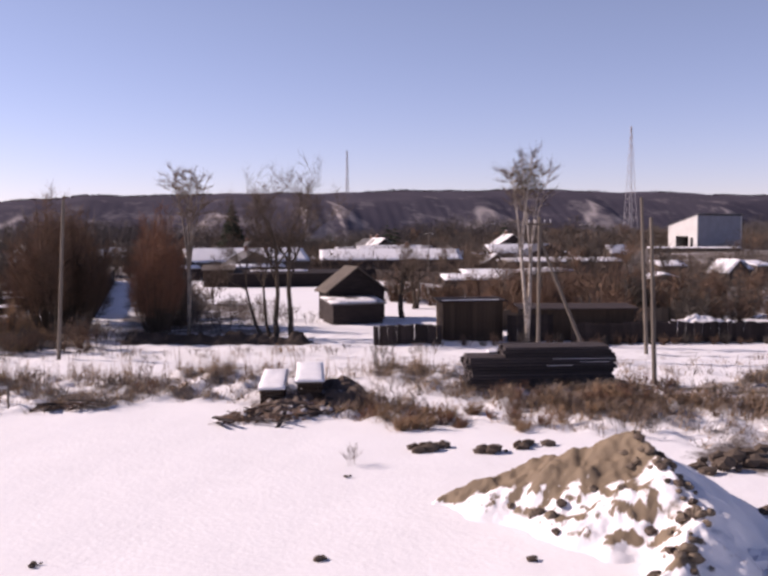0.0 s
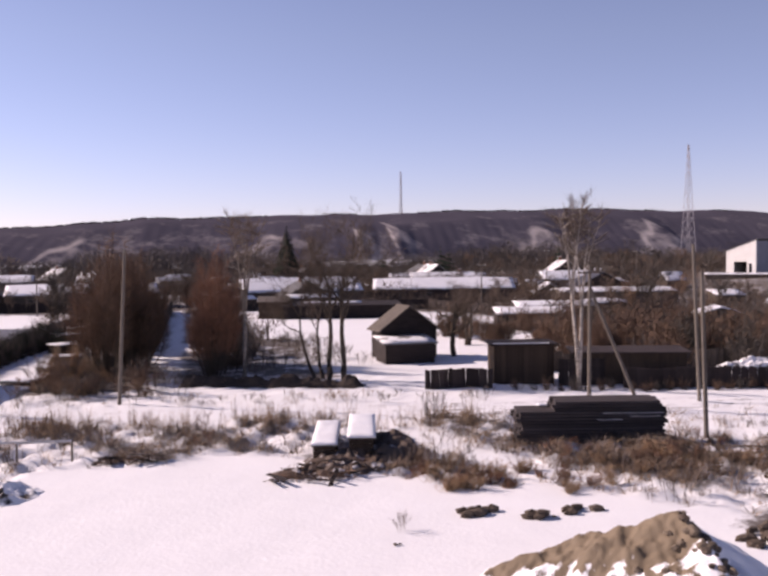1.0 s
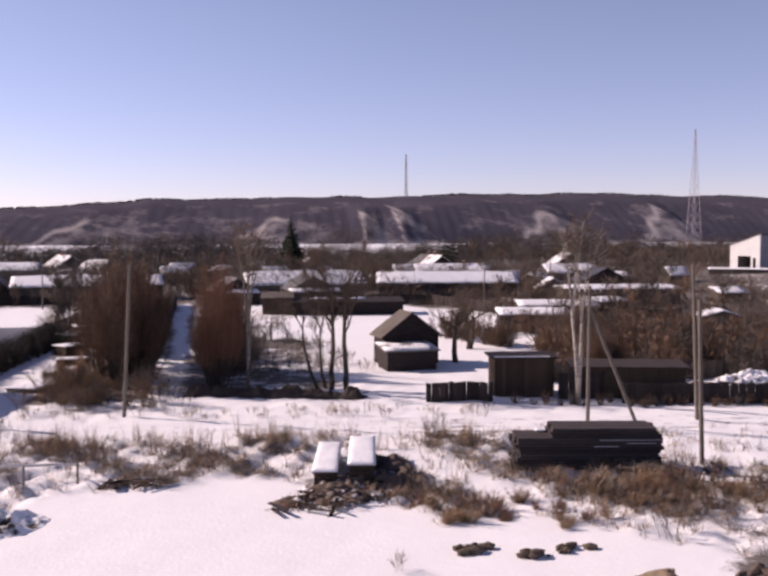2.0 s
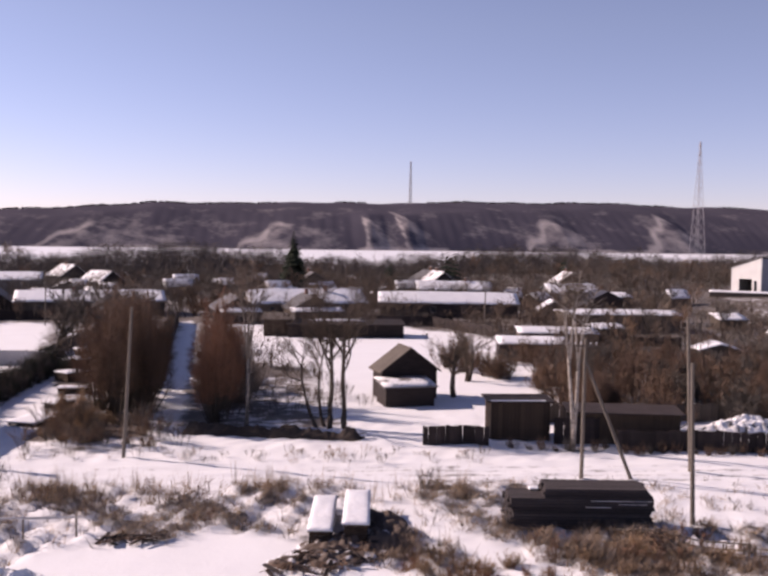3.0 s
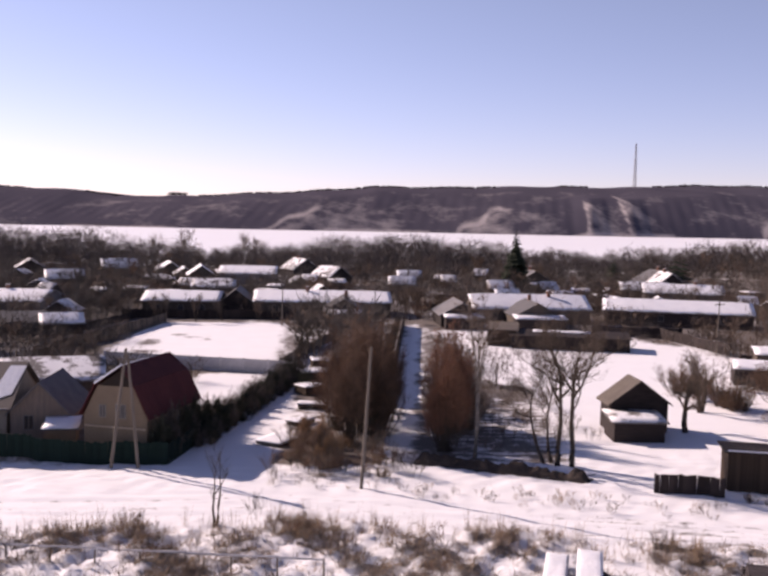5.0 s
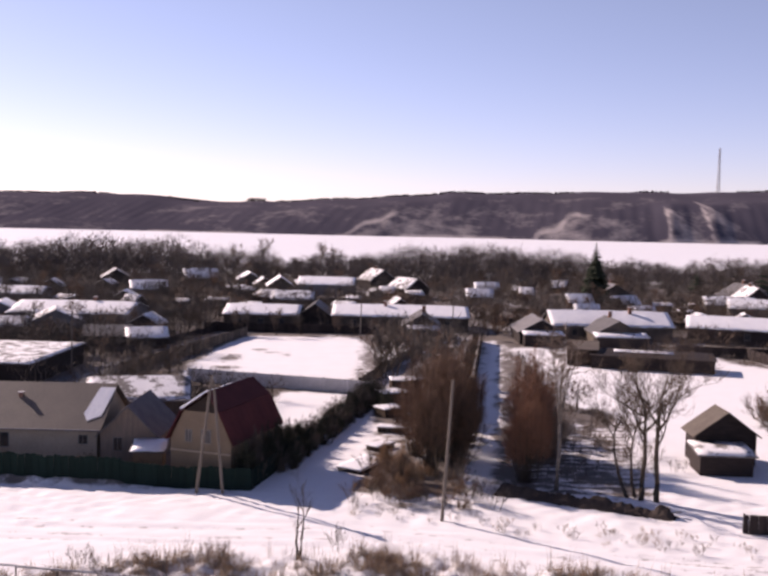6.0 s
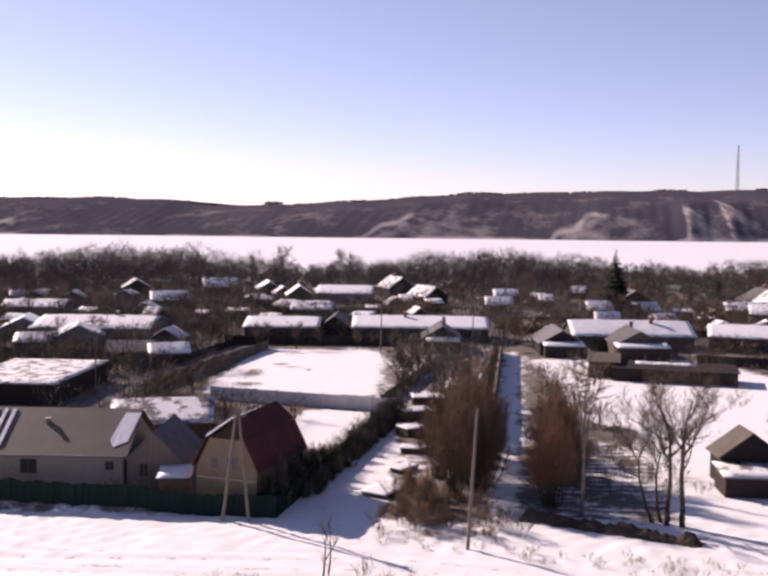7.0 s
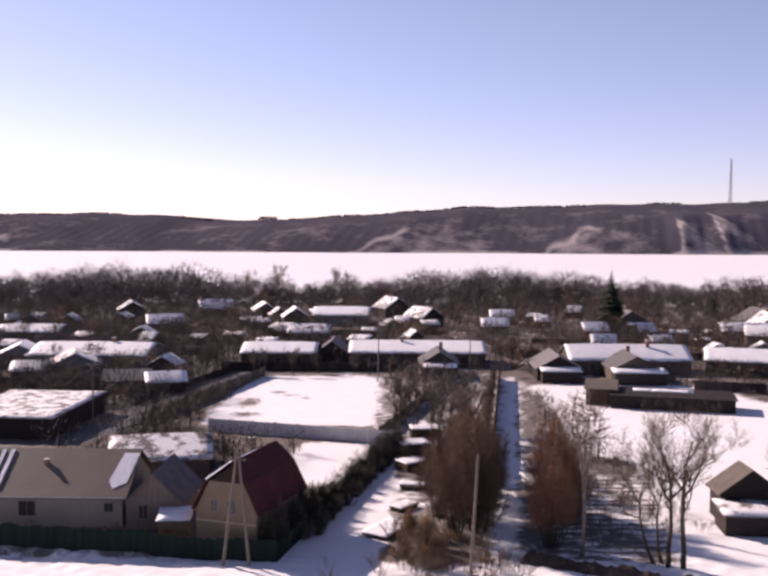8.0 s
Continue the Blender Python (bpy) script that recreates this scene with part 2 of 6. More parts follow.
def tube(V, F, pts, radii, sides=5):
    """A tapered round bar through the points, added to the lists V and F."""
    n0 = len(V)
    for i, p in enumerate(pts):
        a = pts[min(i + 1, len(pts) - 1)] - pts[max(i - 1, 0)]
        q = a.to_track_quat("Z", "Y") if a.length > 1e-6 else Vector((0, 0, 1)).to_track_quat("Z", "Y")
        for k in range(sides):
            w = 2 * math.pi * k / sides
            V.append(p + q @ Vector((math.cos(w) * radii[i], math.sin(w) * radii[i], 0)))
    for i in range(len(pts) - 1):
        for k in range(sides):
            k2 = (k + 1) % sides
            F.append((n0 + i * sides + k, n0 + i * sides + k2, n0 + (i + 1) * sides + k2, n0 + (i + 1) * sides + k))
    F.append(tuple(n0 + (len(pts) - 1) * sides + k for k in range(sides)))
    F.append(tuple(n0 + k for k in reversed(range(sides))))


def bar(a, b, r0, r1=None, sides=6):
    V, F = [], []
    tube(V, F, [Vector(a), Vector(b)], [r0, r1 if r1 is not None else r0], sides)
    return mesh_of("bar", V, F)


# ---- ground ----
def smooth(a, b, v):
    t = np.clip((np.asarray(v, float) - a) / (b - a), 0, 1)
    return t * t * (3 - 2 * t)


def wave(x, y):
    return (np.sin(x * 0.21 + 1.3) * np.cos(y * 0.17 + 0.4) + 0.6 * np.sin(x * 0.53 + y * 0.31) + 0.35 * np.sin(x * 1.13 - y * 0.9 + 2.0)) / 2


def ripple(x, y):
    return (np.sin(x * 2.3 + y * 1.1) * np.cos(y * 2.9 - x * 0.7) + 0.6 * np.sin(x * 4.1 - y * 3.3 + 1.0) * np.cos(x * 1.9 + y * 4.7)) / 1.6


def scrub_at(x, y):
    """How much dry growth there is: the belt between the open snow field and the road, and the rough yards."""
    edge = 43.5 - 0.05 * np.minimum((x - 5) ** 2, 140) * (x < 5) - np.interp(x, (9, 13, 15.2, 17, 21, 25, 30), (0, 2.2, 6.5, 9.5, 12.5, 16.5, 20)) + 1.4 * wave(x * 1.5, y)
    far = 53.5 - 0.3 * np.clip(-9 - x, 0, 20) - 0.22 * np.clip(x - 4, 0, 60) + 0.9 * wave(x * 2, y * 2)
    belt = smooth(edge - 0.8, edge + 1.2, y) * (1 - smooth(far - 1.0, far + 1.2, y))
    gap = np.exp(-(((x - 20.3 + 0.22 * (y - 40)) / 2.0) ** 2)) * smooth(29, 33, y)
    right = smooth(30, 34, x) * (1 - smooth(31, 35, y)) * smooth(22, 26, y)
    thin = 0.3 * smooth(14, 17, x) * (1 - smooth(33, 38, y + 0.5 * (x - 20)))
    belt = belt * (1 - 0.85 * smooth(30.5, 32.5, x) * smooth(37.0, 39.0, y))
    return np.clip(np.maximum(belt * (1 - 0.95 * gap) * (1 - thin), 0.45 * right), 0, 1)


def clump(x, y):
    """Where the dead growth of the belt stands in clumps."""
    return wave(x * 2.3, y * 2.0) + 0.45 * ripple(x * 0.8, y * 0.8)


def yards_at(x, y):
    """The rough, half-bare yards and gardens beyond the road."""
    v = smooth(66, 70, y) * (1 - smooth(330, 345, y))
    open_yard = smooth(-29, -26, x) * (1 - smooth(-7, -1.5, x)) * smooth(118, 121, y) * (1 - smooth(160, 165, y))
    field = smooth(-14, -12, x) * (1 - smooth(-2.5, -0.5, x)) * smooth(89, 92, y) * (1 - smooth(107, 111, y))
    mead = smooth(20, 23, x - (y - 64) * 0.13) * (1 - smooth(50, 70, x)) * smooth(60, 66, y) * (1 - smooth(135, 142, y))
    mead2 = smooth(20, 24, x) * (1 - smooth(50, 58, x)) * smooth(100, 106, y) * (1 - smooth(150, 158, y))
    garden = smooth(10, 13, x - (y - 70) * 0.1) * (1 - smooth(26, 30, x)) * smooth(68, 71, y) * (1 - smooth(100, 110, y))
    v = v * (1 - np.clip(open_yard + field + mead + mead2 + 0.05 * garden, 0, 1))
    lane = np.exp(-(((x - lane_x(y) + 0.35 * np.sin(y * 0.37) + 0.2 * np.sin(y * 1.1)) / (1.1 + 0.5 * smooth(95, 75, y))) ** 2)) * smooth(64, 68, y) * (1 - smooth(160, 168, y))
    plots = smooth(-4, -1, x) * (1 - smooth(13, 16, x - (y - 100) * 0.1)) * smooth(84, 90, y) * (1 - smooth(158, 164, y))
    v = v * (1 - 0.2 * plots)
    track = smooth(-13, -10, x - (y - 67) * 0.215) * (1 - smooth(-3.5, -1.0, x - (y - 67) * 0.05)) * (1 - smooth(84, 96, y))
    v = v * (1 - track)
    street = np.exp(-(((x + 40.6 - (y - 112) * 0.245) / 4.2) ** 4)) * smooth(104, 112, y) * (1 - smooth(160, 170, y))
    return np.clip(v * (1 - 0.8 * lane) + 0.9 * street, 0, 1.3)


def on_street(x, y):
    return abs(x + 40.6 - (y - 112) * 0.245) < 4.2 and y < 177


def lane_x(y):
    return 8.4 + (y - 73.7) * 0.119


def road_y(x):
    return 57.4 - 0.235 * x * smooth(-10, 10, x) + 0.0 * x


def road_at(x, y):
    return np.exp(-(((y - road_y(x)) / 3.4) ** 4))


def height(x, y):
    x, y = np.asarray(x, float), np.asarray(y, float)
    road, scrub = road_at(x, y), scrub_at(x, y)
    near = 1 - smooth(150, 260, y)
    h = 0.12 * wave(x, y) * (1 - road) * (0.3 + 0.7 * smooth(0.1, 0.5, scrub_at(x, y))) * (1 - 0.85 * smooth(60, 90, y)) + scrub * (0.27 * ripple(x * 0.7, y * 0.9) + 0.2 * ripple(x * 1.7 + 1, y * 1.4) + 0.3 * np.clip(clump(x, y), -0.4, 0.8)) * near
    h += (0.075 * ripple(x * 0.9 + 1.1 * np.sin(y * 0.63), y * 1.1 + 0.9 * np.sin(x * 0.47)) + 0.085 * wave(x * 2.6 + 2.3 * np.sin(y * 0.41 + x * 0.13), y * 2.1 + 1.9 * np.sin(x * 0.37))) * smooth(50, 54, y) * (1 - smooth(68, 74, y)) * (1 - 0.75 * road)
    h += (0.018 * ripple(x * 0.8, y * 1.3) + 0.03 * np.sin(y * 2.6 + 0.9 * np.sin(x * 0.11) + 0.4 * np.sin(x * 0.29 + y) + 0.06 * x)) * road
    h += 0.10 * ripple(x * 0.6, y * 0.6) * yards_at(x, y) * near
    for off in (-1.7, -0.3, 1.2, 2.3):
        h -= 0.07 * np.exp(-(((y - road_y(x) - off - 0.3 * np.sin(x * 0.09 + off)) / 0.2) ** 2)) * road
    for off in (-0.75, 0.75):
        h -= 0.08 * np.exp(-(((x - lane_x(y) - off) / 0.2) ** 2)) * smooth(66, 70, y) * near
    h += 0.07 * np.sin(y * 3.3 + 1.3 * np.sin(x * 0.8)) * np.exp(-(((x - lane_x(y)) / 1.6) ** 2)) * smooth(64, 68, y) * (1 - smooth(95, 110, y))
    h += 0.09 * np.sin(y * 4.2 + 0.8 * np.sin(x * 0.4)) * smooth(10, 13, x - (y - 70) * 0.1) * (1 - smooth(24, 28, x)) * smooth(69, 71, y) * (1 - smooth(96, 104, y))
    h += (0.5 + 0.35 * ripple(x * 0.5, y * 0.8)) * np.exp(-(((y - 67.9 + 0.085 * (x + 10)) / 1.0) ** 2)) * (1 - smooth(-24, -17, x))
    h += (0.1 * np.sin((0.42 * x + y) * 3.1 + 0.7 * np.sin(x * 0.3)) + 0.05 * ripple(x, y)) * smooth(56, 59, y) * (1 - smooth(66, 68, y)) * (1 - smooth(-26, -18, x))
    h += 3.2 * smooth(105, 150, x) * smooth(110, 160, y) * (1 - smooth(300, 350, y))
    h -= 3.6 * smooth(372, 392, y)
    return h


def ground_z(x, y):
    return float(height(x, y))


def grid_sheet(name, xs, ys, material, fn, attr=None):
    X, Y = np.meshgrid(xs, ys)
    Z = fn(X, Y)
    nx, ny = len(xs), len(ys)
    V = np.stack([X, Y, Z], -1).reshape(-1, 3)
    i = (np.arange(ny - 1)[:, None] * nx + np.arange(nx - 1)[None]).ravel()
    F = np.stack([i, i + 1, i + nx + 1, i + nx], -1)
    me = mesh_of(name, V.tolist(), F.tolist(), True)
    if attr is not None:
        a = me.attributes.new("bare", "FLOAT", "POINT")
        a.data.foreach_set("value", attr(X, Y).ravel().astype(np.float32))
    return link(name, me, material)


def spaced(*runs):
    out = []
    for a, b, n in runs:
        out += list(np.linspace(a, b, n, endpoint=False))
    return np.array(out + [runs[-1][1]])


def pits(x, y):
    """Bare blots: dug earth beside the sand heap, hollows in the open yard, and furrows in the garden by the lane."""
    v = 0 * x
    for cx, cy, rx, ry, k in ((26.3, 24.2, 2.6, 2.3, 1.0), (22.5, 18.5, 1.8, 1.0, 0.5), (3.0, 64.2, 6.5, 1.7, 0.5), (2.2, 70.5, 3.2, 4.5, 0.5), (13.0, 62.5, 5.0, 1.2, 0.3), (-20.3, 145.2, 1.6, 1.6, 0.7), (-15.7, 140, 1.3, 2.0, 0.6), (-22.7, 126.7, 2.8, 2.4, 0.75), (-23.5, 136, 2.4, 5.0, 0.7), (-18.0, 142.5, 3.4, 1.2, 0.55)):
        v = np.maximum(v, k * np.exp(-((x - cx) / rx) ** 2 - ((y - cy) / ry) ** 2))
    garden = smooth(10, 12, x - (y - 70) * 0.1) * (1 - smooth(24, 31, x)) * smooth(67.5, 70, y) * (1 - smooth(92, 104, y))
    return v + garden * (0.22 * np.sin(y * 4.2 + 0.8 * np.sin(x * 0.4)) + 0.15 * wave(x * 2, y * 2) - 0.1)


def bareness(x, y):
    r = road_at(x, y)
    ruts = sum(np.exp(-(((y - road_y(x) - o - 0.3 * np.sin(x * 0.09 + o)) / 0.25) ** 2)) for o in (-1.7, -0.3, 1.2, 2.3)) * r
    return scrub_at(x, y) * (0.4 + 0.16 * smooth(15, 22, x) + 0.42 * clump(x, y)) + yards_at(x, y) * (0.74 + 0.14 * smooth(0, -20, x) + 0.3 * wave(x * 1.4, y * 1.1)) + 0.34 * ruts + (0.07 + 0.08 * smooth(12, 26, x)) * r + 0.1 * smooth(0.2, 0.9, wave(x * 0.8, y)) + pits(x, y)


ground = grid_sheet("ground", spaced((-2600, -160, 14), (-160, -60, 34), (-60, 75, 300), (75, 220, 50), (220, 3200, 14)),
                    spaced((-900, -30, 8), (-30, 14, 40), (14, 70, 190), (70, 170, 150), (170, 420, 70), (420, 2400, 10)), "ground",
                    lambda x, y: height(x, y), bareness)
tagged(ground, "snow-covered village ground with bare brown patches and tyre ruts", "ground", kind="structure")


def ice(x, y):
    return 0 * x - 3.0 + 0.05 * np.sin(x * 0.02) * np.sin(y * 0.03)


river = grid_sheet("water", spaced((-2600, 3200, 40)), spaced((384, 1420, 20)), "snow", ice)
tagged(river, "wide frozen river under smooth white snow", "river", kind="structure")


# ---- far bank: wooded hills with bare spurs ----
def crest(x):
    knots_x = [-2600, -1200, -700, -400, -330, -240, -200, -120, 60, 100, 560, 900, 1300, 1700, 3200]
    knots_z = [50, 56, 58, 57, 47, 49, 48, 56, 66, 71, 83, 91, 90, 82, 76]
    return np.interp(x, knots_x, knots_z) - 1.5 + 1.2 * np.sin(x * 0.021) + 0.8 * np.sin(x * 0.057 + 1)


SPURS = ((-80, -5, 120, 0.5), (205, 290, 375, 0.52), (400, 425, 455, 0.55), (468, 490, 522, 0.7), (675, 765, 805, 0.6), (900, 1000, 1030, 0.65), (-680, -610, -580, 0.32), (1180, 1260, 1330, 0.5))


def spur(x):
    s = 0
    for a, b, c, top in SPURS:
        s = np.maximum(s, np.clip(np.minimum((x - a) / (b - a), (c - x) / (c - b)), 0, 1))
    return s


def hill_z(x, y):
    s = spur(x + 14 * np.sin(y * 0.02))
    foot = 1352 - 7 * s + 8 * np.sin(x * 0.013)
    t = np.clip((y - foot) / (170 - 10 * s + 30 * np.sin(x * 0.009)), 0, 1)
    rise = 0.7 * (1 - (1 - t) ** 1.5) + 0.3 * smooth(1440, 1640, y)
    return -5 + (crest(x) + 5) * rise + 1.6 * np.sin(x * 0.11 + y * 0.05) * t * (1 - t) + 1.2 * np.sin(x * 0.31 - y * 0.07) * t * (1 - t)


def hill_bare(x, y):
    h = (hill_z(x, y) + 5) / (crest(x) + 5)
    pale = 0 * x
    grain = 0.5 + 0.5 * np.sin(x * 0.09 + 2.0 * np.sin(y * 0.04 + x * 0.013)) * np.cos(x * 0.043 - y * 0.06)
    for a, b, c, top in SPURS:
        lim = top * np.clip((x - a) / (b - a), 0, 1) * (1 - 0.4 * smooth(b, c, x)) + 0.05 * np.sin(x * 0.12)
        body = smooth(lim + 0.05, lim - 0.1, h) * smooth(a - 5, a + 10, x) * (1 - smooth(c - 25, c + 15, x))
        # rim paints the sunlit left edge of each spur in the pale colour
        rim = np.exp(-((h - lim) / 0.07) ** 2) * smooth(a - 5, a + 10, x) * (1 - smooth(b, b + 25, x))
        pale = np.maximum(pale, np.maximum(body * (0.12 + 0.5 * grain), 0.95 * rim))
    strip = 0.5 * (1 - smooth(0.05, 0.1, h)) * smooth(0.3, 0.8, np.sin(x * 0.017) + 0.4 * np.sin(x * 0.05))
    return 0.84 - 0.62 * pale - strip + 0.3 * smooth(0.82, 0.97, h)


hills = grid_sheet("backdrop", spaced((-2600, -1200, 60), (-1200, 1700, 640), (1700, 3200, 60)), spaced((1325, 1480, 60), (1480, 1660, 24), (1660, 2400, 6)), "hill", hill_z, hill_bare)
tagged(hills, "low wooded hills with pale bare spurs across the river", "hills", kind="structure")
def rough_at(x, y, k):
    return np.array([noise.fractal(Vector((a * k, b * k, 3.0)), 0.9, 2.0, 4) for a, b in zip(np.ravel(x), np.ravel(y))]).reshape(np.shape(x)) * 0.35



# ---- buildings ----
def gable_house(name, label, category, x, y, rz, w, d, eave, ridge, wall="old_wood", roof="grey_roof", snow=0.18, over=0.4,
                windows=(), door=None, chimney=None, group="", gable="", patch=None):
    """A house with its ridge along local y: w across the gable, d along the ridge; the front gable looks to -y. windows: (side, offset, width, height, sill)."""
    h = thing(name, label, category, x, y, rz, group=group)
    hw, hd = w / 2, d / 2
    part("wall", prism([(-hw, -0.4), (hw, -0.4), (hw, eave), (0, ridge - 0.12), (-hw, eave)], -hd, hd), wall, h)
    if gable:
        for s in (-1, 1):
            part("gable", prism([(-hw + 0.05, eave - 0.05), (hw - 0.05, eave - 0.05), (0, ridge - 0.2)], s * hd - 0.06, s * hd + 0.06), gable, h)
    slope = (ridge - eave) / hw
    e = hw + over
    for s in (-1, 1):
        z0 = ridge - slope * e
        part("roof", prism([(0, ridge), (s * e, z0), (s * e, z0 - 0.12), (0, ridge - 0.14)], -hd - over, hd + over), roof, h)
        if snow:
            part("snow_cover", snow_slab(s, e, ridge, slope, hd + over, snow, patch), "patchy_snow" if int(x * 7 + y * 3) % 5 < 2 and d < 15 else "roof_snow", h, "thick white snow")
    for side, off, ww, wh, sill in windows:
        window(h, side, off, ww, wh, sill, hw, hd)
    if door:
        side, off = door
        pts = {"front": (off, -hd - 0.04), "back": (off, hd + 0.04)}.get(side, (off, -hd - 0.04))
        part("door", boxed(pts[0] - 0.45, pts[0] + 0.45, pts[1] - 0.03, pts[1] + 0.05, 0.05, 2.0, bevel=0.015), "dark_wood", h)
    if chimney:
        cx, cy = chimney
        z0 = ridge - slope * abs(cx)
        c = part("chimney", boxed(cx - 0.3, cx + 0.3, cy - 0.3, cy + 0.3, z0 - 0.4, ridge + 0.9, bevel=0.03), "brick", h)
        part("cap", boxed(cx - 0.36, cx + 0.36, cy - 0.36, cy + 0.36, ridge + 0.9, ridge + 1.0), "concrete", c)
    return h


def snow_slab(s, e, ridge, slope, hd, thick, patch=None):
    """A lumpy layer of snow on one roof slope, with an uneven rounded edge."""
    bm = bmesh.new()
    nx, ny = 7, max(6, int(hd * 2 / 0.9))
    u1 = 0.96 if patch is None else patch
    top, low = [], []
    ph = e * 3.1 + hd * 1.7 + s
    for i in range(nx + 1):
        rt, rl = [], []
        for j in range(ny + 1):
            u = u1 * i / nx
            v = -1 + 2 * j / ny
            jag = 0.035 * math.sin(j * 2.1 + ph) + 0.025 * math.sin(j * 0.7 + ph * 2)
            if i == nx:
                u += jag
            if patch is not None:
                u *= 1 + 0.25 * math.sin(j * 1.3 + ph)
            px, py = s * e * u, v * (hd - 0.03)
            z = ridge - slope * abs(px)
            edge = min(1.0, 0.25 + 2.2 * min(1 - i / nx, (j + 0.0) / ny * 2, (ny - j) / ny * 2))
            t = thick * edge * (0.8 + 0.35 * noise.noise(Vector((px * 0.7 + ph, py * 0.7, 0))))
            rt.append(bm.verts.new((px, py, z + 0.03 + max(t, 0.03))))
            rl.append(bm.verts.new((px, py, z + 0.004)))
        top.append(rt)
        low.append(rl)
    for i in range(nx):
        for j in range(ny):
            bm.faces.new((top[i][j], top[i + 1][j], top[i + 1][j + 1], top[i][j + 1]))
    for i in range(nx):
        bm.faces.new((top[i][0], low[i][0], low[i + 1][0], top[i + 1][0]))
        bm.faces.new((top[i][ny], top[i + 1][ny], low[i + 1][ny], low[i][ny]))
    for j in range(ny):
        bm.faces.new((top[nx][j], low[nx][j], low[nx][j + 1], top[nx][j + 1]))
    bmesh.ops.recalc_face_normals(bm, faces=bm.faces)
    for q in bm.faces:
        q.smooth = True
    return bm


def window(h, side, off, ww, wh, sill, hw, hd):
    """A framed window, a little proud of the wall on one side of a house."""
    m = {"front": pose(off, -hd, sill), "back": pose(off, hd, sill, 0, 0, 180), "left": pose(-hw, off, sill, 0, 0, -90), "right": pose(hw, off, sill, 0, 0, 90)}[side]
    bm = bmesh.new()
    a, f = ww / 2, 0.07
    for x0, x1, z0, z1 in ((-a - f, -a, -f, wh + f), (a, a + f, -f, wh + f), (-a, a, wh, wh + f), (-a, a, -f, 0), (-0.025, 0.025, 0, wh)):
        box(bm, x0, x1, -0.05, 0.03, z0, z1)
    w = part("window", bm, "frame", h, "dull painted frame")
    w.matrix_basis = m
    part("pane", boxed(-a, a, -0.02, 0.0, 0, wh), "glass", w)


def flat_shed(name, label, category, x, y, rz, w, d, z_front, z_back, wall, roof="grey_roof", snow=0.15, group="", boards=0.0):
    """A lean-to shed: front wall to -y; the roof falls from z_back to z_front."""
    h = thing(name, label, category, x, y, rz, group=group)
    hw, hd = w / 2, d / 2
    bm = bmesh.new()
    c = [bm.verts.new(p) for p in ((-hw, -hd, -0.4), (hw, -hd, -0.4), (hw, hd, -0.4), (-hw, hd, -0.4), (-hw, -hd, z_front), (hw, -hd, z_front), (hw, hd, z_back), (-hw, hd, z_back))]
    for q in ((0, 1, 5, 4), (1, 2, 6, 5), (2, 3, 7, 6), (3, 0, 4, 7), (4, 5, 6, 7), (3, 2, 1, 0)):
        bm.faces.new([c[k] for k in q])
    part("wall", bm, wall, h)
    o = 0.3
    k = (z_back - z_front) / d
    za, zb = z_front - k * o, z_back + k * o
    for nm, lo, hi, mt, in_ in (("roof", 0.01, 0.11, roof, 0.0), ("snow_cover", 0.114, 0.114 + snow, "roof_snow", 0.08)):
        if nm == "snow_cover" and not snow:
            continue
        bm = bmesh.new()
        nx, ny = max(4, int(w / 0.9)), max(3, int(d / 0.9))
        rows = []
        for i in range(nx + 1):
            row = []
            for j in range(ny + 1):
                px = -hw - o + in_ + (w + 2 * o - 2 * in_) * i / nx
                py = -hd - o + in_ + (d + 2 * o - 2 * in_) * j / ny
                if in_ and i in (0, nx):
                    px += 0.07 * math.sin(j * 1.9 + x)
                if in_ and j in (0, ny):
                    py += 0.07 * math.sin(i * 2.3 + y)
                z = za + (zb - za) * (py + hd + o) / (d + 2 * o)
                rim = min(i, nx - i, j, ny - j)
                t = hi if not in_ else lo + snow * (0.35 if rim == 0 else 0.85 + 0.4 * noise.noise(Vector((px * 0.6 + x, py * 0.6, y))))
                row.append((bm.verts.new((px, py, z + t)), bm.verts.new((px, py, z + lo))))
            rows.append(row)
        for i in range(nx):
            for j in range(ny):
                bm.faces.new((rows[i][j][0], rows[i + 1][j][0], rows[i + 1][j + 1][0], rows[i][j + 1][0]))
        for j in range(ny):
            bm.faces.new((rows[0][j][0], rows[0][j + 1][0], rows[0][j + 1][1], rows[0][j][1]))
            bm.faces.new((rows[nx][j][0], rows[nx][j][1], rows[nx][j + 1][1], rows[nx][j + 1][0]))
        for i in range(nx):
            bm.faces.new((rows[i][0][0], rows[i][0][1], rows[i + 1][0][1], rows[i + 1][0][0]))
            bm.faces.new((rows[i][ny][0], rows[i + 1][ny][0], rows[i + 1][ny][1], rows[i][ny][1]))
        if not in_:
            bm.faces.new([r[0][1] for r in (rows[0], rows[nx])] + [r[ny][1] for r in (rows[nx], rows[0])])
        bmesh.ops.recalc_face_normals(bm, faces=bm.faces)
        for q in bm.faces:
            q.smooth = bool(in_)
        part(nm, bm, "patchy_snow" if in_ and (d > 6 or name == "lean_to") else mt, h, "uneven white snow" if in_ else "")
    if boards:
        n = int(w / boards)
        me = bpy.data.meshes.new("board")
        box_bm = boxed(-boards * 0.46, boards * 0.46, -0.03, 0.0, -0.1, z_front - 0.05)
        box_bm.to_mesh(me)
        box_bm.free()
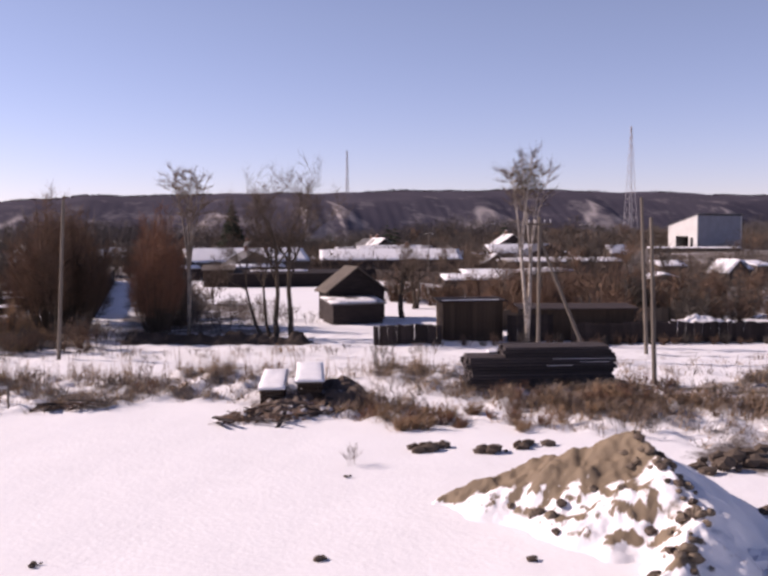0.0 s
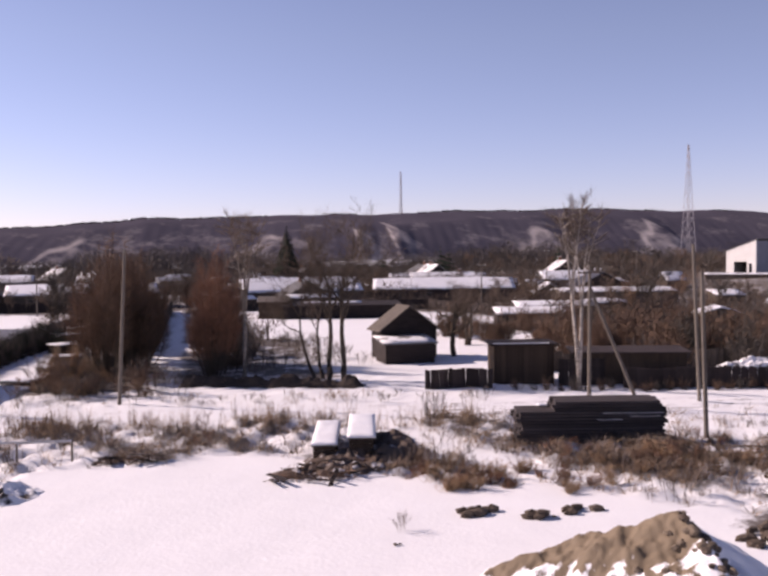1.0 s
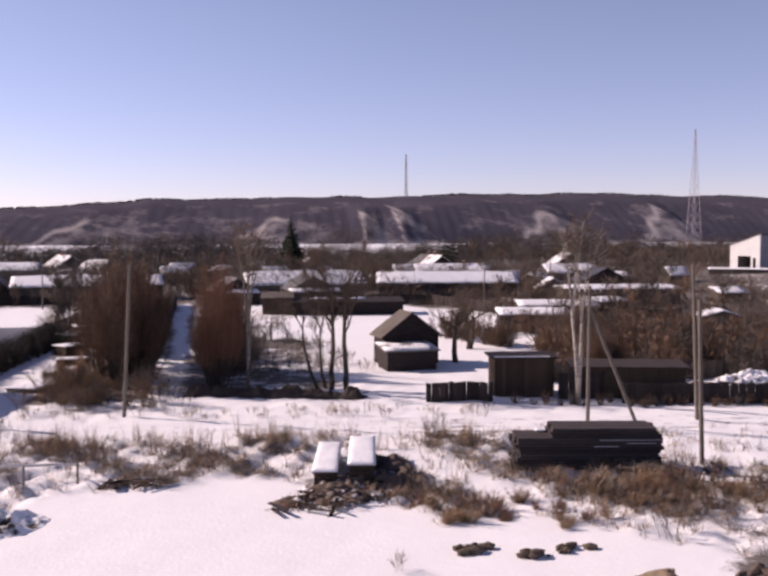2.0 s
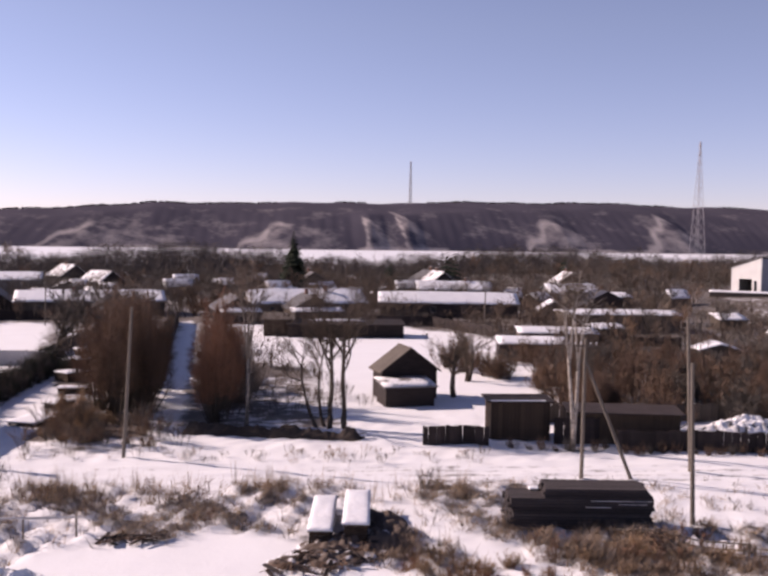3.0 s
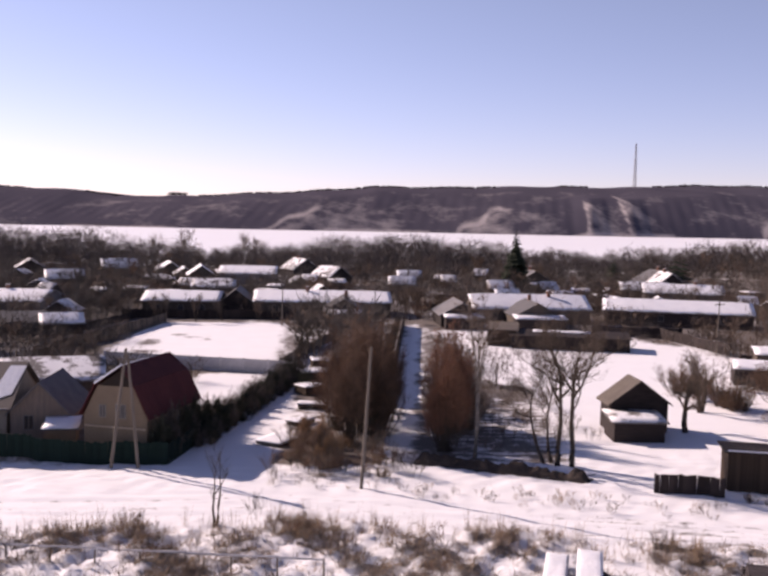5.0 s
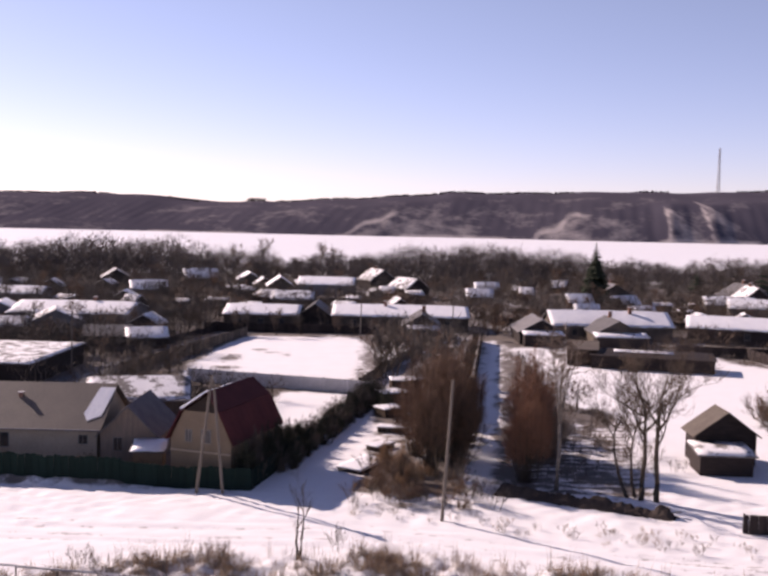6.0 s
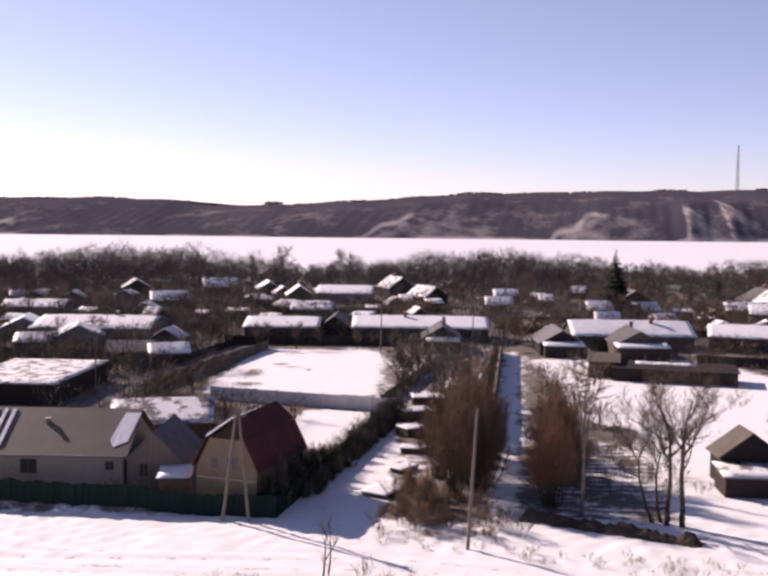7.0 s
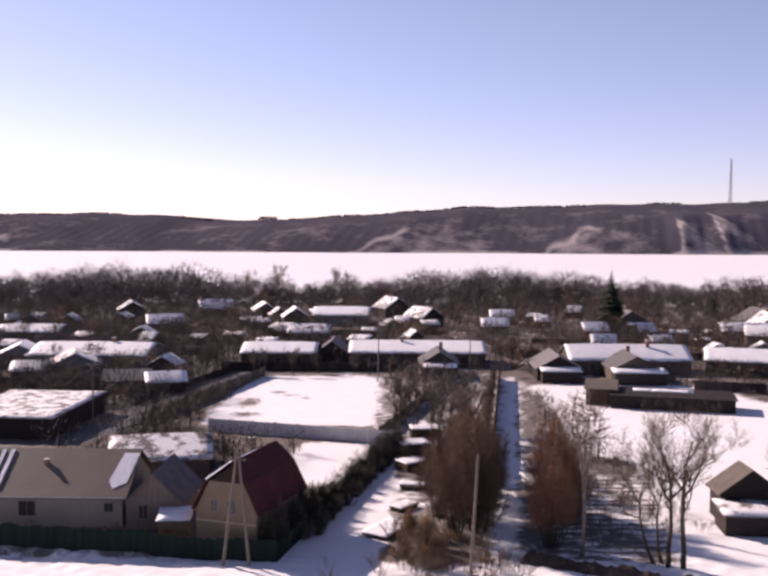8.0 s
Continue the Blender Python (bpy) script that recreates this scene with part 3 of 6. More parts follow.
        for i in range(n):
            link("board", me, wall, h, at=pose(-hw + (i + 0.5) * w / n, -hd - 0.004 - 0.008 * (i % 3), 0, 0, 0, 0))
    return h


def fence(name, label, x0, y0, x1, y1, high, board, material, posts=2.6, gap=1.06, top=0.0, dip=0.05, category="fence"):
    """A board fence on the ground from one point to another: posts, rails and each board."""
    L = math.hypot(x1 - x0, y1 - y0)
    rz = math.degrees(math.atan2(y1 - y0, x1 - x0))
    f = thing(name, label, category, x0, y0, rz, z=0.0)
    c, s = math.cos(radians(rz)), math.sin(radians(rz))
    gz = lambda u: ground_z(x0 + c * u, y0 + s * u)
    n = max(1, round(L / posts))
    pm = mesh_from(boxed(-0.06, 0.06, 0.0, 0.12, -0.4, high + 0.02, bevel=0.01))
    for i in range(n + 1):
        link("post", pm, material, f, at=pose(L * i / n, 0, gz(L * i / n)))
    for z in (0.25 * high, 0.8 * high):
        for i in range(n):
            a, b = L * i / n, L * (i + 1) / n
            link("rail", bar((a, 0.03, gz(a) + z), (b, 0.03, gz(b) + z), 0.045, sides=4), material, f)
    k = max(1, int(L / board))
    bms = [mesh_from(boxed(-board * gap / 2, board * gap / 2, -0.03, 0.0, -0.25, high * q, bevel=0.006)) for q in (1.0, 0.97, 1.02)]
    rng = random.Random(name + str(x0))
    for i in range(k):
        u = (i + 0.5) * L / k
        link("board", rng.choice(bms), material, f, at=pose(u, -0.012 - 0.034 * (i % 2), gz(u) + rng.uniform(-dip, 0.02), rng.uniform(-1, 1), rng.uniform(-1.2, 1.2), 0))
    if top:
        bm = boxed(0, L, -0.12, 0.14, high, high + top, bevel=0.04)
        part("snow_cap", bm, "roof_snow", f, "ridge of snow")
    return f


def mesh_from(bm):
    me = bpy.data.meshes.new("piece")
    bm.to_mesh(me)
    bm.free()
    return me


# ---- poles ----
def power_pole(label, x, y, z_top, lean=(0.0, 0.0), brace=None, arm=True, rz=0.0, r=0.13):
    """A round wooden pole with a cross-arm, insulators and, where it has one, a slanting strut (foot's offset in x and y, height of its top)."""
    p = thing("power_pole", label, "utility pole", x, y, rz, group="power poles")
    top = Vector((lean[0], lean[1], z_top))
    link("pole", bar((0, 0, -0.5), top, r, r * 0.72, 8), "pole_wood", p)
    if arm:
        a = part("crossarm", boxed(-0.75, 0.75, -0.05, 0.05, -0.06, 0.06, bevel=0.01), "old_wood", p)
        a.matrix_basis = pose(top.x, top.y - r, top.z - 0.45)
        V, F = [], []
        tube(V, F, [Vector((0, 0, 0.06)), Vector((0, 0, 0.16)), Vector((0, 0, 0.2)), Vector((0, 0, 0.27))], [0.015, 0.02, 0.05, 0.03], 6)
        me = mesh_of("insulator", V, F)
        for u in (-0.65, 0.0 - 0.3, 0.3, 0.65):
            link("insulator", me, "white", a, "white porcelain insulator", at=pose(u, 0, 0))
    if brace:
        bx, by, bz = brace
        k = bz / z_top
        link("strut", bar((bx, by, -0.4), (top.x * k, top.y * k, bz), r * 0.95, r * 0.75, 8), "pole_wood", p)
    return p


# ---- trees ----
def grow(rng, base, way, length, radius, depth, tubes, tips, up=0.25, bend=0.22, kids=3):
    pts, rad, p, d = [base], [radius], base.copy(), way.normalized()
    n = 4 if depth else 3
    for i in range(n):
        d = (d + Vector((rng.uniform(-bend, bend), rng.uniform(-bend, bend), rng.uniform(-bend, bend) + up * 0.35))).normalized()
        p = p + d * (length / n)
        pts.append(p)
        rad.append(radius * (1 - 0.75 * (i + 1) / n))
    tubes.append((pts, rad))
    if depth <= 0:
        tips.append((pts, d, length))
        return
    for k in range(kids + (1 if depth > 1 else 0)):
        i = rng.uniform(0.5, n)
        q = pts[int(i)].lerp(pts[min(int(i) + 1, n)], i - int(i))
        side = Vector((rng.uniform(-1, 1), rng.uniform(-1, 1), rng.uniform(-0.1, 0.6)))
        side = (side - d * side.dot(d)).normalized()
        nd = (d * rng.uniform(0.5, 1.0) + side * rng.uniform(0.5, 0.95)).normalized()
        grow(rng, q, nd, length * rng.uniform(0.42, 0.66), max(0.012, radius * (1 - 0.7 * i / n) * 0.72), depth - 1, tubes, tips, up, bend, kids)
    tips.append((pts, d, length * 0.5))


def tree_meshes(seed, high, trunk_r=0.14, depth=3, stems=1, spread=0.25, twigs=6, twig_len=0.8, twig_w=0.03, sides=5, fork=0.35, kids=3, up=0.25):
    rng = random.Random(seed)
    tubes, tips = [], []
    for s in range(stems):
        a = rng.uniform(0, 6.28)
        off = Vector((math.cos(a), math.sin(a), 0)) * (0.0 if stems == 1 else rng.uniform(0.05, 0.5 + 0.1 * stems))
        way = Vector((math.cos(a) * spread * rng.uniform(0.3, 1), math.sin(a) * spread * rng.uniform(0.3, 1), 1))
        lower = off + way.normalized() * high * fork
        mid = off + way.normalized() * high * fork * 0.5 + Vector((rng.uniform(-0.1, 0.1), rng.uniform(-0.1, 0.1), 0))
        tubes.append(([off - Vector((0, 0, 0.3)), mid, lower], [trunk_r * 1.25, trunk_r, trunk_r * 0.85]))
        grow(rng, lower, way, high * (1 - fork) * 0.95, trunk_r * 0.85, depth, tubes, tips, up, 0.2, kids)
    V, F = [], []
    for pts, rad in tubes:
        tube(V, F, pts, [max(r, 0.012) for r in rad], sides if rad[0] > 0.05 else 3)
    trunk = mesh_of("trunk", V, F, True)
    V, F = [], []
    for pts, d, length in tips:
        for k in range(twigs):
            i = rng.uniform(0.6, len(pts) - 1)
            q = pts[int(i)].lerp(pts[min(int(i) + 1, len(pts) - 1)], i - int(i))
            w = (d * 0.7 + Vector((rng.uniform(-1, 1), rng.uniform(-1, 1), rng.uniform(-0.3, 0.9)))).normalized()
            L = twig_len * rng.uniform(0.5, 1.3)
            side = w.cross(Vector((rng.uniform(-1, 1), rng.uniform(-1, 1), rng.uniform(-1, 1)))).normalized() * twig_w * 0.5
            n = len(V)
            m = q + w * L * 0.5 + Vector((0, 0, rng.uniform(-0.05, 0.08)))
            V += [q - side, q + side, m + side * 0.8, m - side * 0.8, q + w * L + Vector((0, 0, 0.08))]
            F += [(n, n + 1, n + 2, n + 3), (n + 3, n + 2, n + 4)]
    crown = mesh_of("crown", V, F)
    k = high / max(v.co.z for v in crown.vertices)
    for me in (trunk, crown):
        me.transform(Matrix.Diagonal((k, k, k, 1)))
    return trunk, crown


def birch_meshes(seed, high, trunk_r, stems, fork, reach, spread):
    """A slender tree: each stem forks into a few steep limbs with short side twigs and a tuft of fine twigs at the top."""
    rng = random.Random(seed)
    V, F, tips = [], [], []
    for k in range(stems):
        p = Vector((0.45 * k, 0.2 * k, -0.3))
        top = Vector((rng.uniform(-0.3, 0.3) - 0.5 * k, rng.uniform(-0.2, 0.2), high * fork))
        tube(V, F, [p, p.lerp(top, 0.5) + Vector((0.12, 0.05, 0)), top], [trunk_r * 1.3, trunk_r * 0.95, trunk_r * 0.75], 7)
        n = 6 if stems == 1 else 4
        for j in range(n):
            a = 6.28 * j / n + rng.uniform(-0.4, 0.4)
            q = p.lerp(top, rng.uniform(0.8, 1.0)) if j else top
            out = Vector((math.cos(a), math.sin(a), 0)) * reach * rng.uniform(0.45, 1.1)
            e = Vector((q.x, q.y, 0)) + out + Vector((0, 0, high * rng.uniform(0.86, 0.97)))
            m = q.lerp(e, 0.45) - out * spread * 0.5
            tube(V, F, [q, m, e], [trunk_r * 0.55, trunk_r * 0.3, 0.012], 5)
            for i in range(20):
                f = rng.uniform(0.3, 1.0) ** 0.6
                b = q.lerp(m, f * 2) if f < 0.5 else m.lerp(e, f * 2 - 1)
                w = Vector((rng.gauss(0, 0.8), rng.gauss(0, 0.8), rng.uniform(0.1, 0.8))).normalized()
                L = rng.uniform(0.6, 1.5)
                tube(V, F, [b, b + w * L * 0.5 + Vector((0, 0, 0.06)), b + w * L + Vector((0, 0, 0.15))], [0.024, 0.016, 0.007], 3)
                tips.append((b, b + w * L, f))
    trunk = mesh_of("trunk", V, F, True)
    V, F = [], []
    for b, e, f in tips:
        for i in range(int(4 + 44 * max(0.0, f - 0.4))):
            p = b.lerp(e, rng.uniform(0.2, 1.0))
            w = ((e - b).normalized() * 0.6 + Vector((rng.gauss(0, 0.55), rng.gauss(0, 0.55), rng.uniform(-0.1, 0.8)))).normalized()
            L = rng.uniform(0.3, 0.9)
            side = w.cross(Vector((rng.uniform(-1, 1), rng.uniform(-1, 1), rng.uniform(-1, 1)))).normalized() * 0.011
            i0 = len(V)
            V += [p - side, p + side, p + w * L]
            F.append((i0, i0 + 1, i0 + 2))
    return trunk, mesh_of("crown", V, F)


def brush_meshes(seed, high, wide, stems=60, twigs=9000, twig_w=0.024, twig_len=1.1, low=0.05):
    """A dense many-stemmed bush, leafless: stems fan out from the ground and fray into fine twigs with an uneven top."""
    rng = random.Random(seed)
    V, F, lines = [], [], []
    lobes = [(rng.uniform(0, 6.28), rng.uniform(0.25, 0.75), rng.uniform(0.55, 1.0)) for k in range(6)]
    for s in range(stems):
        la, lq, lh = rng.choice(lobes)
        a, q = la + rng.gauss(0, 0.5), min(1.0, max(0.0, lq + rng.gauss(0, 0.26)))
        base = Vector((math.cos(a) * q * wide * 0.16, math.sin(a) * q * wide * 0.16, -0.2))
        top = Vector((math.cos(a) * q * wide * 0.52, math.sin(a) * q * wide * 0.52, high * lh * (1 - 0.4 * q * q) * rng.uniform(0.6, 0.98)))
        mid = base.lerp(top, 0.5) + Vector((math.cos(a) * wide * 0.08 * q + rng.gauss(0, 0.12), math.sin(a) * wide * 0.08 * q + rng.gauss(0, 0.12), 0))
        tube(V, F, [base, mid, top], [0.045, 0.03, 0.01], 3)
        lines.append((base, mid, top))
    trunk = mesh_of("trunk", V, F)
    V, F = [], []
    for k in range(twigs):
        b, m, t = rng.choice(lines)
        f = low + (1 - low) * rng.random() ** 0.8
        p = b.lerp(m, f * 2) if f < 0.5 else m.lerp(t, f * 2 - 1)
        out = Vector((p.x, p.y, 0)) / max(wide, 0.1)
        w = (Vector((rng.gauss(0, 0.6), rng.gauss(0, 0.6), rng.uniform(0.0, 1.0))) + out * 1.2).normalized()
        L = twig_len * rng.uniform(0.4, 1.4) * (1.15 - 0.5 * f)
        s = w.cross(Vector((rng.uniform(-1, 1), rng.uniform(-1, 1), rng.uniform(-1, 1)))).normalized() * twig_w * 0.5
        n = len(V)
        bend = Vector((rng.gauss(0, 0.08), rng.gauss(0, 0.08), 0.1)) * L
        V += [p - s, p + s, p + w * L * 0.6 + s * 0.8, p + w * L * 0.6 - s * 0.8, p + w * L + bend]
        F += [(n, n + 1, n + 2, n + 3), (n + 3, n + 2, n + 4)]
    return trunk, mesh_of("crown", V, F)


def tree(name, label, meshes, x, y, rz=0.0, scale=1.0, bark="bark", twig="twig", category="tree", group="", tilt=(0, 0), tall=1.0):
    t = thing(name, label, category, x, y, group=group)
    t.matrix_basis = pose(x, y, ground_z(x, y) - 0.05, tilt[0], tilt[1], rz) @ Matrix.Diagonal((scale, scale, scale * tall, 1))
    for nm, me, mt in (("trunk", meshes[0], bark), ("crown", meshes[1], twig)):
        ob = new(nm, me)
        ob.parent = t
        if not me.materials:
            me.materials.append(M[mt])
        elif me.materials[0] != M[mt]:
            ob.material_slots[0].link = "OBJECT"
            ob.material_slots[0].material = M[mt]
    return t


def conifer_meshes(seed, high, wide, tiers=22):
    rng = random.Random(seed)
    V, F = [], []
    tube(V, F, [Vector((0, 0, -0.3)), Vector((0, 0, high * 0.5)), Vector((0, 0, high))], [high * 0.018, high * 0.011, 0.02], 6)
    trunk = mesh_of("trunk", V, F)
    V, F = [], []
    for i in range(tiers):
        f = i / (tiers - 1)
        z, r = high * (0.1 + 0.88 * f), wide * (1 - f) ** 0.85 + 0.15
        for k in range(int(9 + 14 * (1 - f))):
            a = rng.uniform(0, 6.28)
            R = r * rng.uniform(0.7, 1.15)
            tip = Vector((math.cos(a) * R, math.sin(a) * R, z - R * 0.3 + rng.uniform(-0.2, 0.2)))
            root = Vector((0, 0, z + R * 0.08))
            across = Vector((-math.sin(a), math.cos(a), 0)) * R * 0.3
            m = root.lerp(tip, 0.6)
            n = len(V)
            V += [root, m + across + Vector((0, 0, -0.15)), tip, m - across + Vector((0, 0, -0.15)), m + Vector((0, 0, -R * 0.22))]
            F += [(n, n + 1, n + 2), (n, n + 2, n + 3), (n + 1, n + 4, n + 2), (n + 4, n + 3, n + 2)]
    return trunk, mesh_of("crown", V, F)


# ---- the heap of sand on the snow field ----
HEAP = ((13.1, 23.4, 0.1), (14.6, 23.2, 0.75), (16.1, 22.2, 1.55), (18.0, 20.3, 2.5), (17.9, 18.8, 2.1), (17.85, 17.5, 1.6), (17.3, 16.5, 1.15), (14.8, 15.2, 0.4), (13.2, 13.8, 0.1))


def sand_heap():
    cx, cy = 16.5, 19.0

    def heap(x, y):
        h = 0 * x
        for (ax, ay, az), (bx, by, bz) in zip(HEAP, HEAP[1:]):
            dx, dy = bx - ax, by - ay
            t = np.clip(((x - ax) * dx + (y - ay) * dy) / (dx * dx + dy * dy), 0, 1)
            ox, oy = x - ax - t * dx, y - ay - t * dy
            d = np.hypot(ox, oy)
            lee = smooth(-0.1, 0.4, ox * 0.82 - oy * 0.57)
            h = np.maximum(h, az + (bz - az) * t - d * (0.62 if ay > 20.5 else 0.85 - 0.1 * lee))
        return h

    def z(x, y):
        h = heap(x + 0.25 * ripple(x * 0.7, y * 0.7), y + 0.2 * ripple(y * 0.8, x * 0.8))
        lump = 0.45 * rough_at(x, y, 0.8) + 0.3 * rough_at(x, y, 2.6)
        lump = lump * (1 - 0.8 * smooth(18.2, 18.9, x - 0.12 * (y - 19)))
        return height(x, y) - 0.1 + h + lump * np.clip(h * 1.5, 0, 1)

    def bare(x, y):
        h = z(x, y) - height(x, y)
        d = 99.0
        for (ax, ay, az), (bx, by, bz) in zip(HEAP[:4], HEAP[1:4]):
            dx, dy = bx - ax, by - ay
            t = np.clip(((x - ax) * dx + (y - ay) * dy) / (dx * dx + dy * dy), 0, 1)
            d = np.minimum(d, np.hypot(x - ax - t * dx, y - ay - t * dy))
        r = rough_at(x, y, 1.3)
        top = smooth(1.75, 1.0, d + 1.3 * r + 0.9 * smooth(16.3, 14.4, x)) * (1 - smooth(18.1, 18.9, x - 0.12 * (y - 19)))
        spot = smooth(-0.06, 0.1, rough_at(x, y, 2.2)) * smooth(0.8, -0.6, x - 17.3 - 0.1 * (y - 18))
        return np.where(h > 0.06, 0.12 + 0.75 * top + 0.75 * spot * smooth(0.1, 0.4, h), -0.5)

    ob = grid_sheet("sand_heap", np.linspace(cx - 6, cx + 6.6, 215), np.linspace(cy - 7.5, cy + 7, 230), "sand", z, bare)
    tagged(ob, "heap of brown sand half covered with snow", "sand heap")
    rng = random.Random(77)
    for k in range(130):
        x, y = rng.uniform(12.2, 18.0), rng.uniform(14.0, 23.4)
        if k >= 70:
            (ax, ay, _), (bx, by, _) = HEAP[3 + k % 4], HEAP[4 + k % 4]
            u = rng.random()
            x, y = ax + (bx - ax) * u + rng.gauss(0, 0.22), ay + (by - ay) * u + rng.gauss(0, 0.22)
        d = float(z(np.array([x]), np.array([y]))[0]) - ground_z(x, y)
        if d < 0.12 or k < 70 and k % 3 and y > 20.5:
            continue
        bm = bmesh.new()
        bmesh.ops.create_icosphere(bm, subdivisions=2, radius=1)
        s = rng.uniform(0.05, 0.17)
        for v in bm.verts:
            v.co *= 1 + 0.35 * noise.noise(v.co * 1.4 + Vector((k, 0, 0)))
        bmesh.ops.scale(bm, vec=(s * rng.uniform(1, 1.6), s, s * 0.8), verts=bm.verts)
        o = part("clod", bm, ("damp_sand", "earth", "damp_sand")[k % 3], ob)
        o.matrix_basis = pose(x, y, ground_z(x, y) + d + s * 0.2, 0, 0, rng.uniform(0, 180))


sand_heap()


def clod_heap(label, x, y, wide, high, n, seed, material="earth", name="clod_heap"):
    """A small heap of frozen clods."""
    rng = random.Random(seed)
    h = thing(name, label, "earth clods", x, y)
    for i in range(n):
        bm = bmesh.new()
        bmesh.ops.create_icosphere(bm, subdivisions=1, radius=1)
        s = rng.uniform(0.07, 0.24) * (1 + high) * min(1, 0.3 + wide)
        for v in bm.verts:
            v.co *= rng.uniform(0.75, 1.2)
        a, r = rng.uniform(0, 6.28), wide * math.sqrt(rng.random())
        bmesh.ops.scale(bm, vec=(s * 1.3, s, s * 0.75), verts=bm.verts)
        bmesh.ops.translate(bm, vec=(math.cos(a) * r, math.sin(a) * r * 0.6, 0.05 + high * max(0, 1 - r / wide) * rng.random()), verts=bm.verts)
        part("clod", bm, material, h)
    return h


for i, (x, y, w, hi, n) in enumerate(((16.1, 30.0, 0.7, 0.35, 12), (18.2, 28.7, 0.6, 0.25, 9), (19.8, 28.9, 0.8, 0.15, 8), (24.2, 23.6, 1.7, 0.45, 26), (26.5, 24.5, 1.8, 0.3, 20),
                                      (22.9, 18.9, 1.2, 0.1, 10), (18.9, 15.3, 1.0, 0.15, 10)  )):
    clod_heap("dark frozen clods of earth lying on the snow", x, y, w, hi, n, 40 + i)

for i, (x, y) in enumerate(((12.0, 27.3), (2.4, 22.5), (13.8, 18.2), (8.9, 20.4))):
    clod_heap("small frozen clods lying on the open snow field", x, y, 0.22, 0.0, 3, 60 + i)
for i, (x, y) in enumerate(((17.7, 16.8), (18.6, 16.9), (18.7, 16.1))):
    clod_heap("lumps of frozen snow fallen from the sand heap", x, y, 0.7, 0.25, 9, 70 + i, "roof_snow", "snow_lumps")

# ---- the two snow-topped crates among the brush ----
def crate(label, x, y, rz, w, d, h):
    c = thing("timber_crate", label, "crate", x, y, rz, group="snow-topped crates")
    for i in range(4):
        z = 0.02 + i * h / 4
        for nm, a in (("front", (-w / 2, w / 2, -d / 2, -d / 2 + 0.05)), ("back", (-w / 2, w / 2, d / 2 - 0.05, d / 2)), ("side", (-w / 2, -w / 2 + 0.05, -d / 2 + 0.052, d / 2 - 0.052)), ("side", (w / 2 - 0.05, w / 2, -d / 2 + 0.052, d / 2 - 0.052))):
            part("board", boxed(*a, z, z + h / 4 - 0.03, bevel=0.008), "brown_wall", c)
    part("lid", boxed(-w / 2 - 0.08, w / 2 + 0.08, -d / 2 - 0.08, d / 2 + 0.08, h, h + 0.07, bevel=0.01), "old_wood", c)
    bm = bmesh.new()
    n, m = 8, 16
    rows = []
    for i in range(n + 1):
        row = []
        for j in range(m + 1):
            px, py = (w / 2 + 0.1) * (2 * i / n - 1), (d / 2 + 0.1) * (2 * j / m - 1)
            rim = min(i, n - i, j, m - j)
            row.append((bm.verts.new((px, py, h + 0.08 + (0.07, 0.12, 0.13)[min(rim, 2)] + 0.05 * noise.noise(Vector((px + x, py, 1))))), bm.verts.new((px, py, h + 0.074))))
        rows.append(row)
    for i in range(n):
        for j in range(m):
            bm.faces.new((rows[i][j][0], rows[i + 1][j][0], rows[i + 1][j + 1][0], rows[i][j + 1][0])).smooth = True
    for i in range(n):
        bm.faces.new((rows[i][0][0], rows[i][0][1], rows[i + 1][0][1], rows[i + 1][0][0]))
        bm.faces.new((rows[i][m][0], rows[i + 1][m][0], rows[i + 1][m][1], rows[i][m][1]))
    for j in range(m):
        bm.faces.new((rows[0][j][0], rows[0][j + 1][0], rows[0][j + 1][1], rows[0][j][1]))
        bm.faces.new((rows[n][j][0], rows[n][j][1], rows[n][j + 1][1], rows[n][j + 1][0]))
    bmesh.ops.recalc_face_normals(bm, faces=bm.faces)
    part("snow_cover", bm, "roof_snow", c, "flat crusted layer of snow")


crate("long dark timber crate under a flat layer of snow", 13.7, 42.9, -17, 1.05, 5.9, 0.8)
crate("long dark timber crate under a flat layer of snow", 15.4, 42.5, -17, 1.15, 5.9, 0.95)


def brushwood(label, x, y, wide, n, seed, material="twig_brown"):
    """A heap of cut branches and broken boards lying across one another."""
    rng = random.Random(seed)
    h = thing("brushwood_pile", label, "brushwood", x, y)
    for i in range(int(n * 1.6)):
        a, r = rng.uniform(0, 3.14), wide * math.sqrt(rng.random()) * 0.75
        c = Vector((rng.uniform(-r, r), rng.uniform(-r, r) * 0.5, 0.08 + rng.random() * 0.5 * max(0.1, 1 - r / wide)))
        d = Vector((math.cos(a), math.sin(a) * 0.7, rng.uniform(-0.15, 0.45))) * rng.uniform(0.25, 0.8)
        if i % 9:
            link("branch", bar(c - d, c + d, rng.uniform(0.012, 0.03), 0.008, 3), material, h)
        else:
            o = part("board", boxed(-0.9, 0.9, -0.09, 0.09, -0.015, 0.015), "dark_wood", h)
            o.matrix_basis = pose(c.x, c.y, c.z, rng.uniform(-20, 20), rng.uniform(-14, 14), math.degrees(a))
    return h


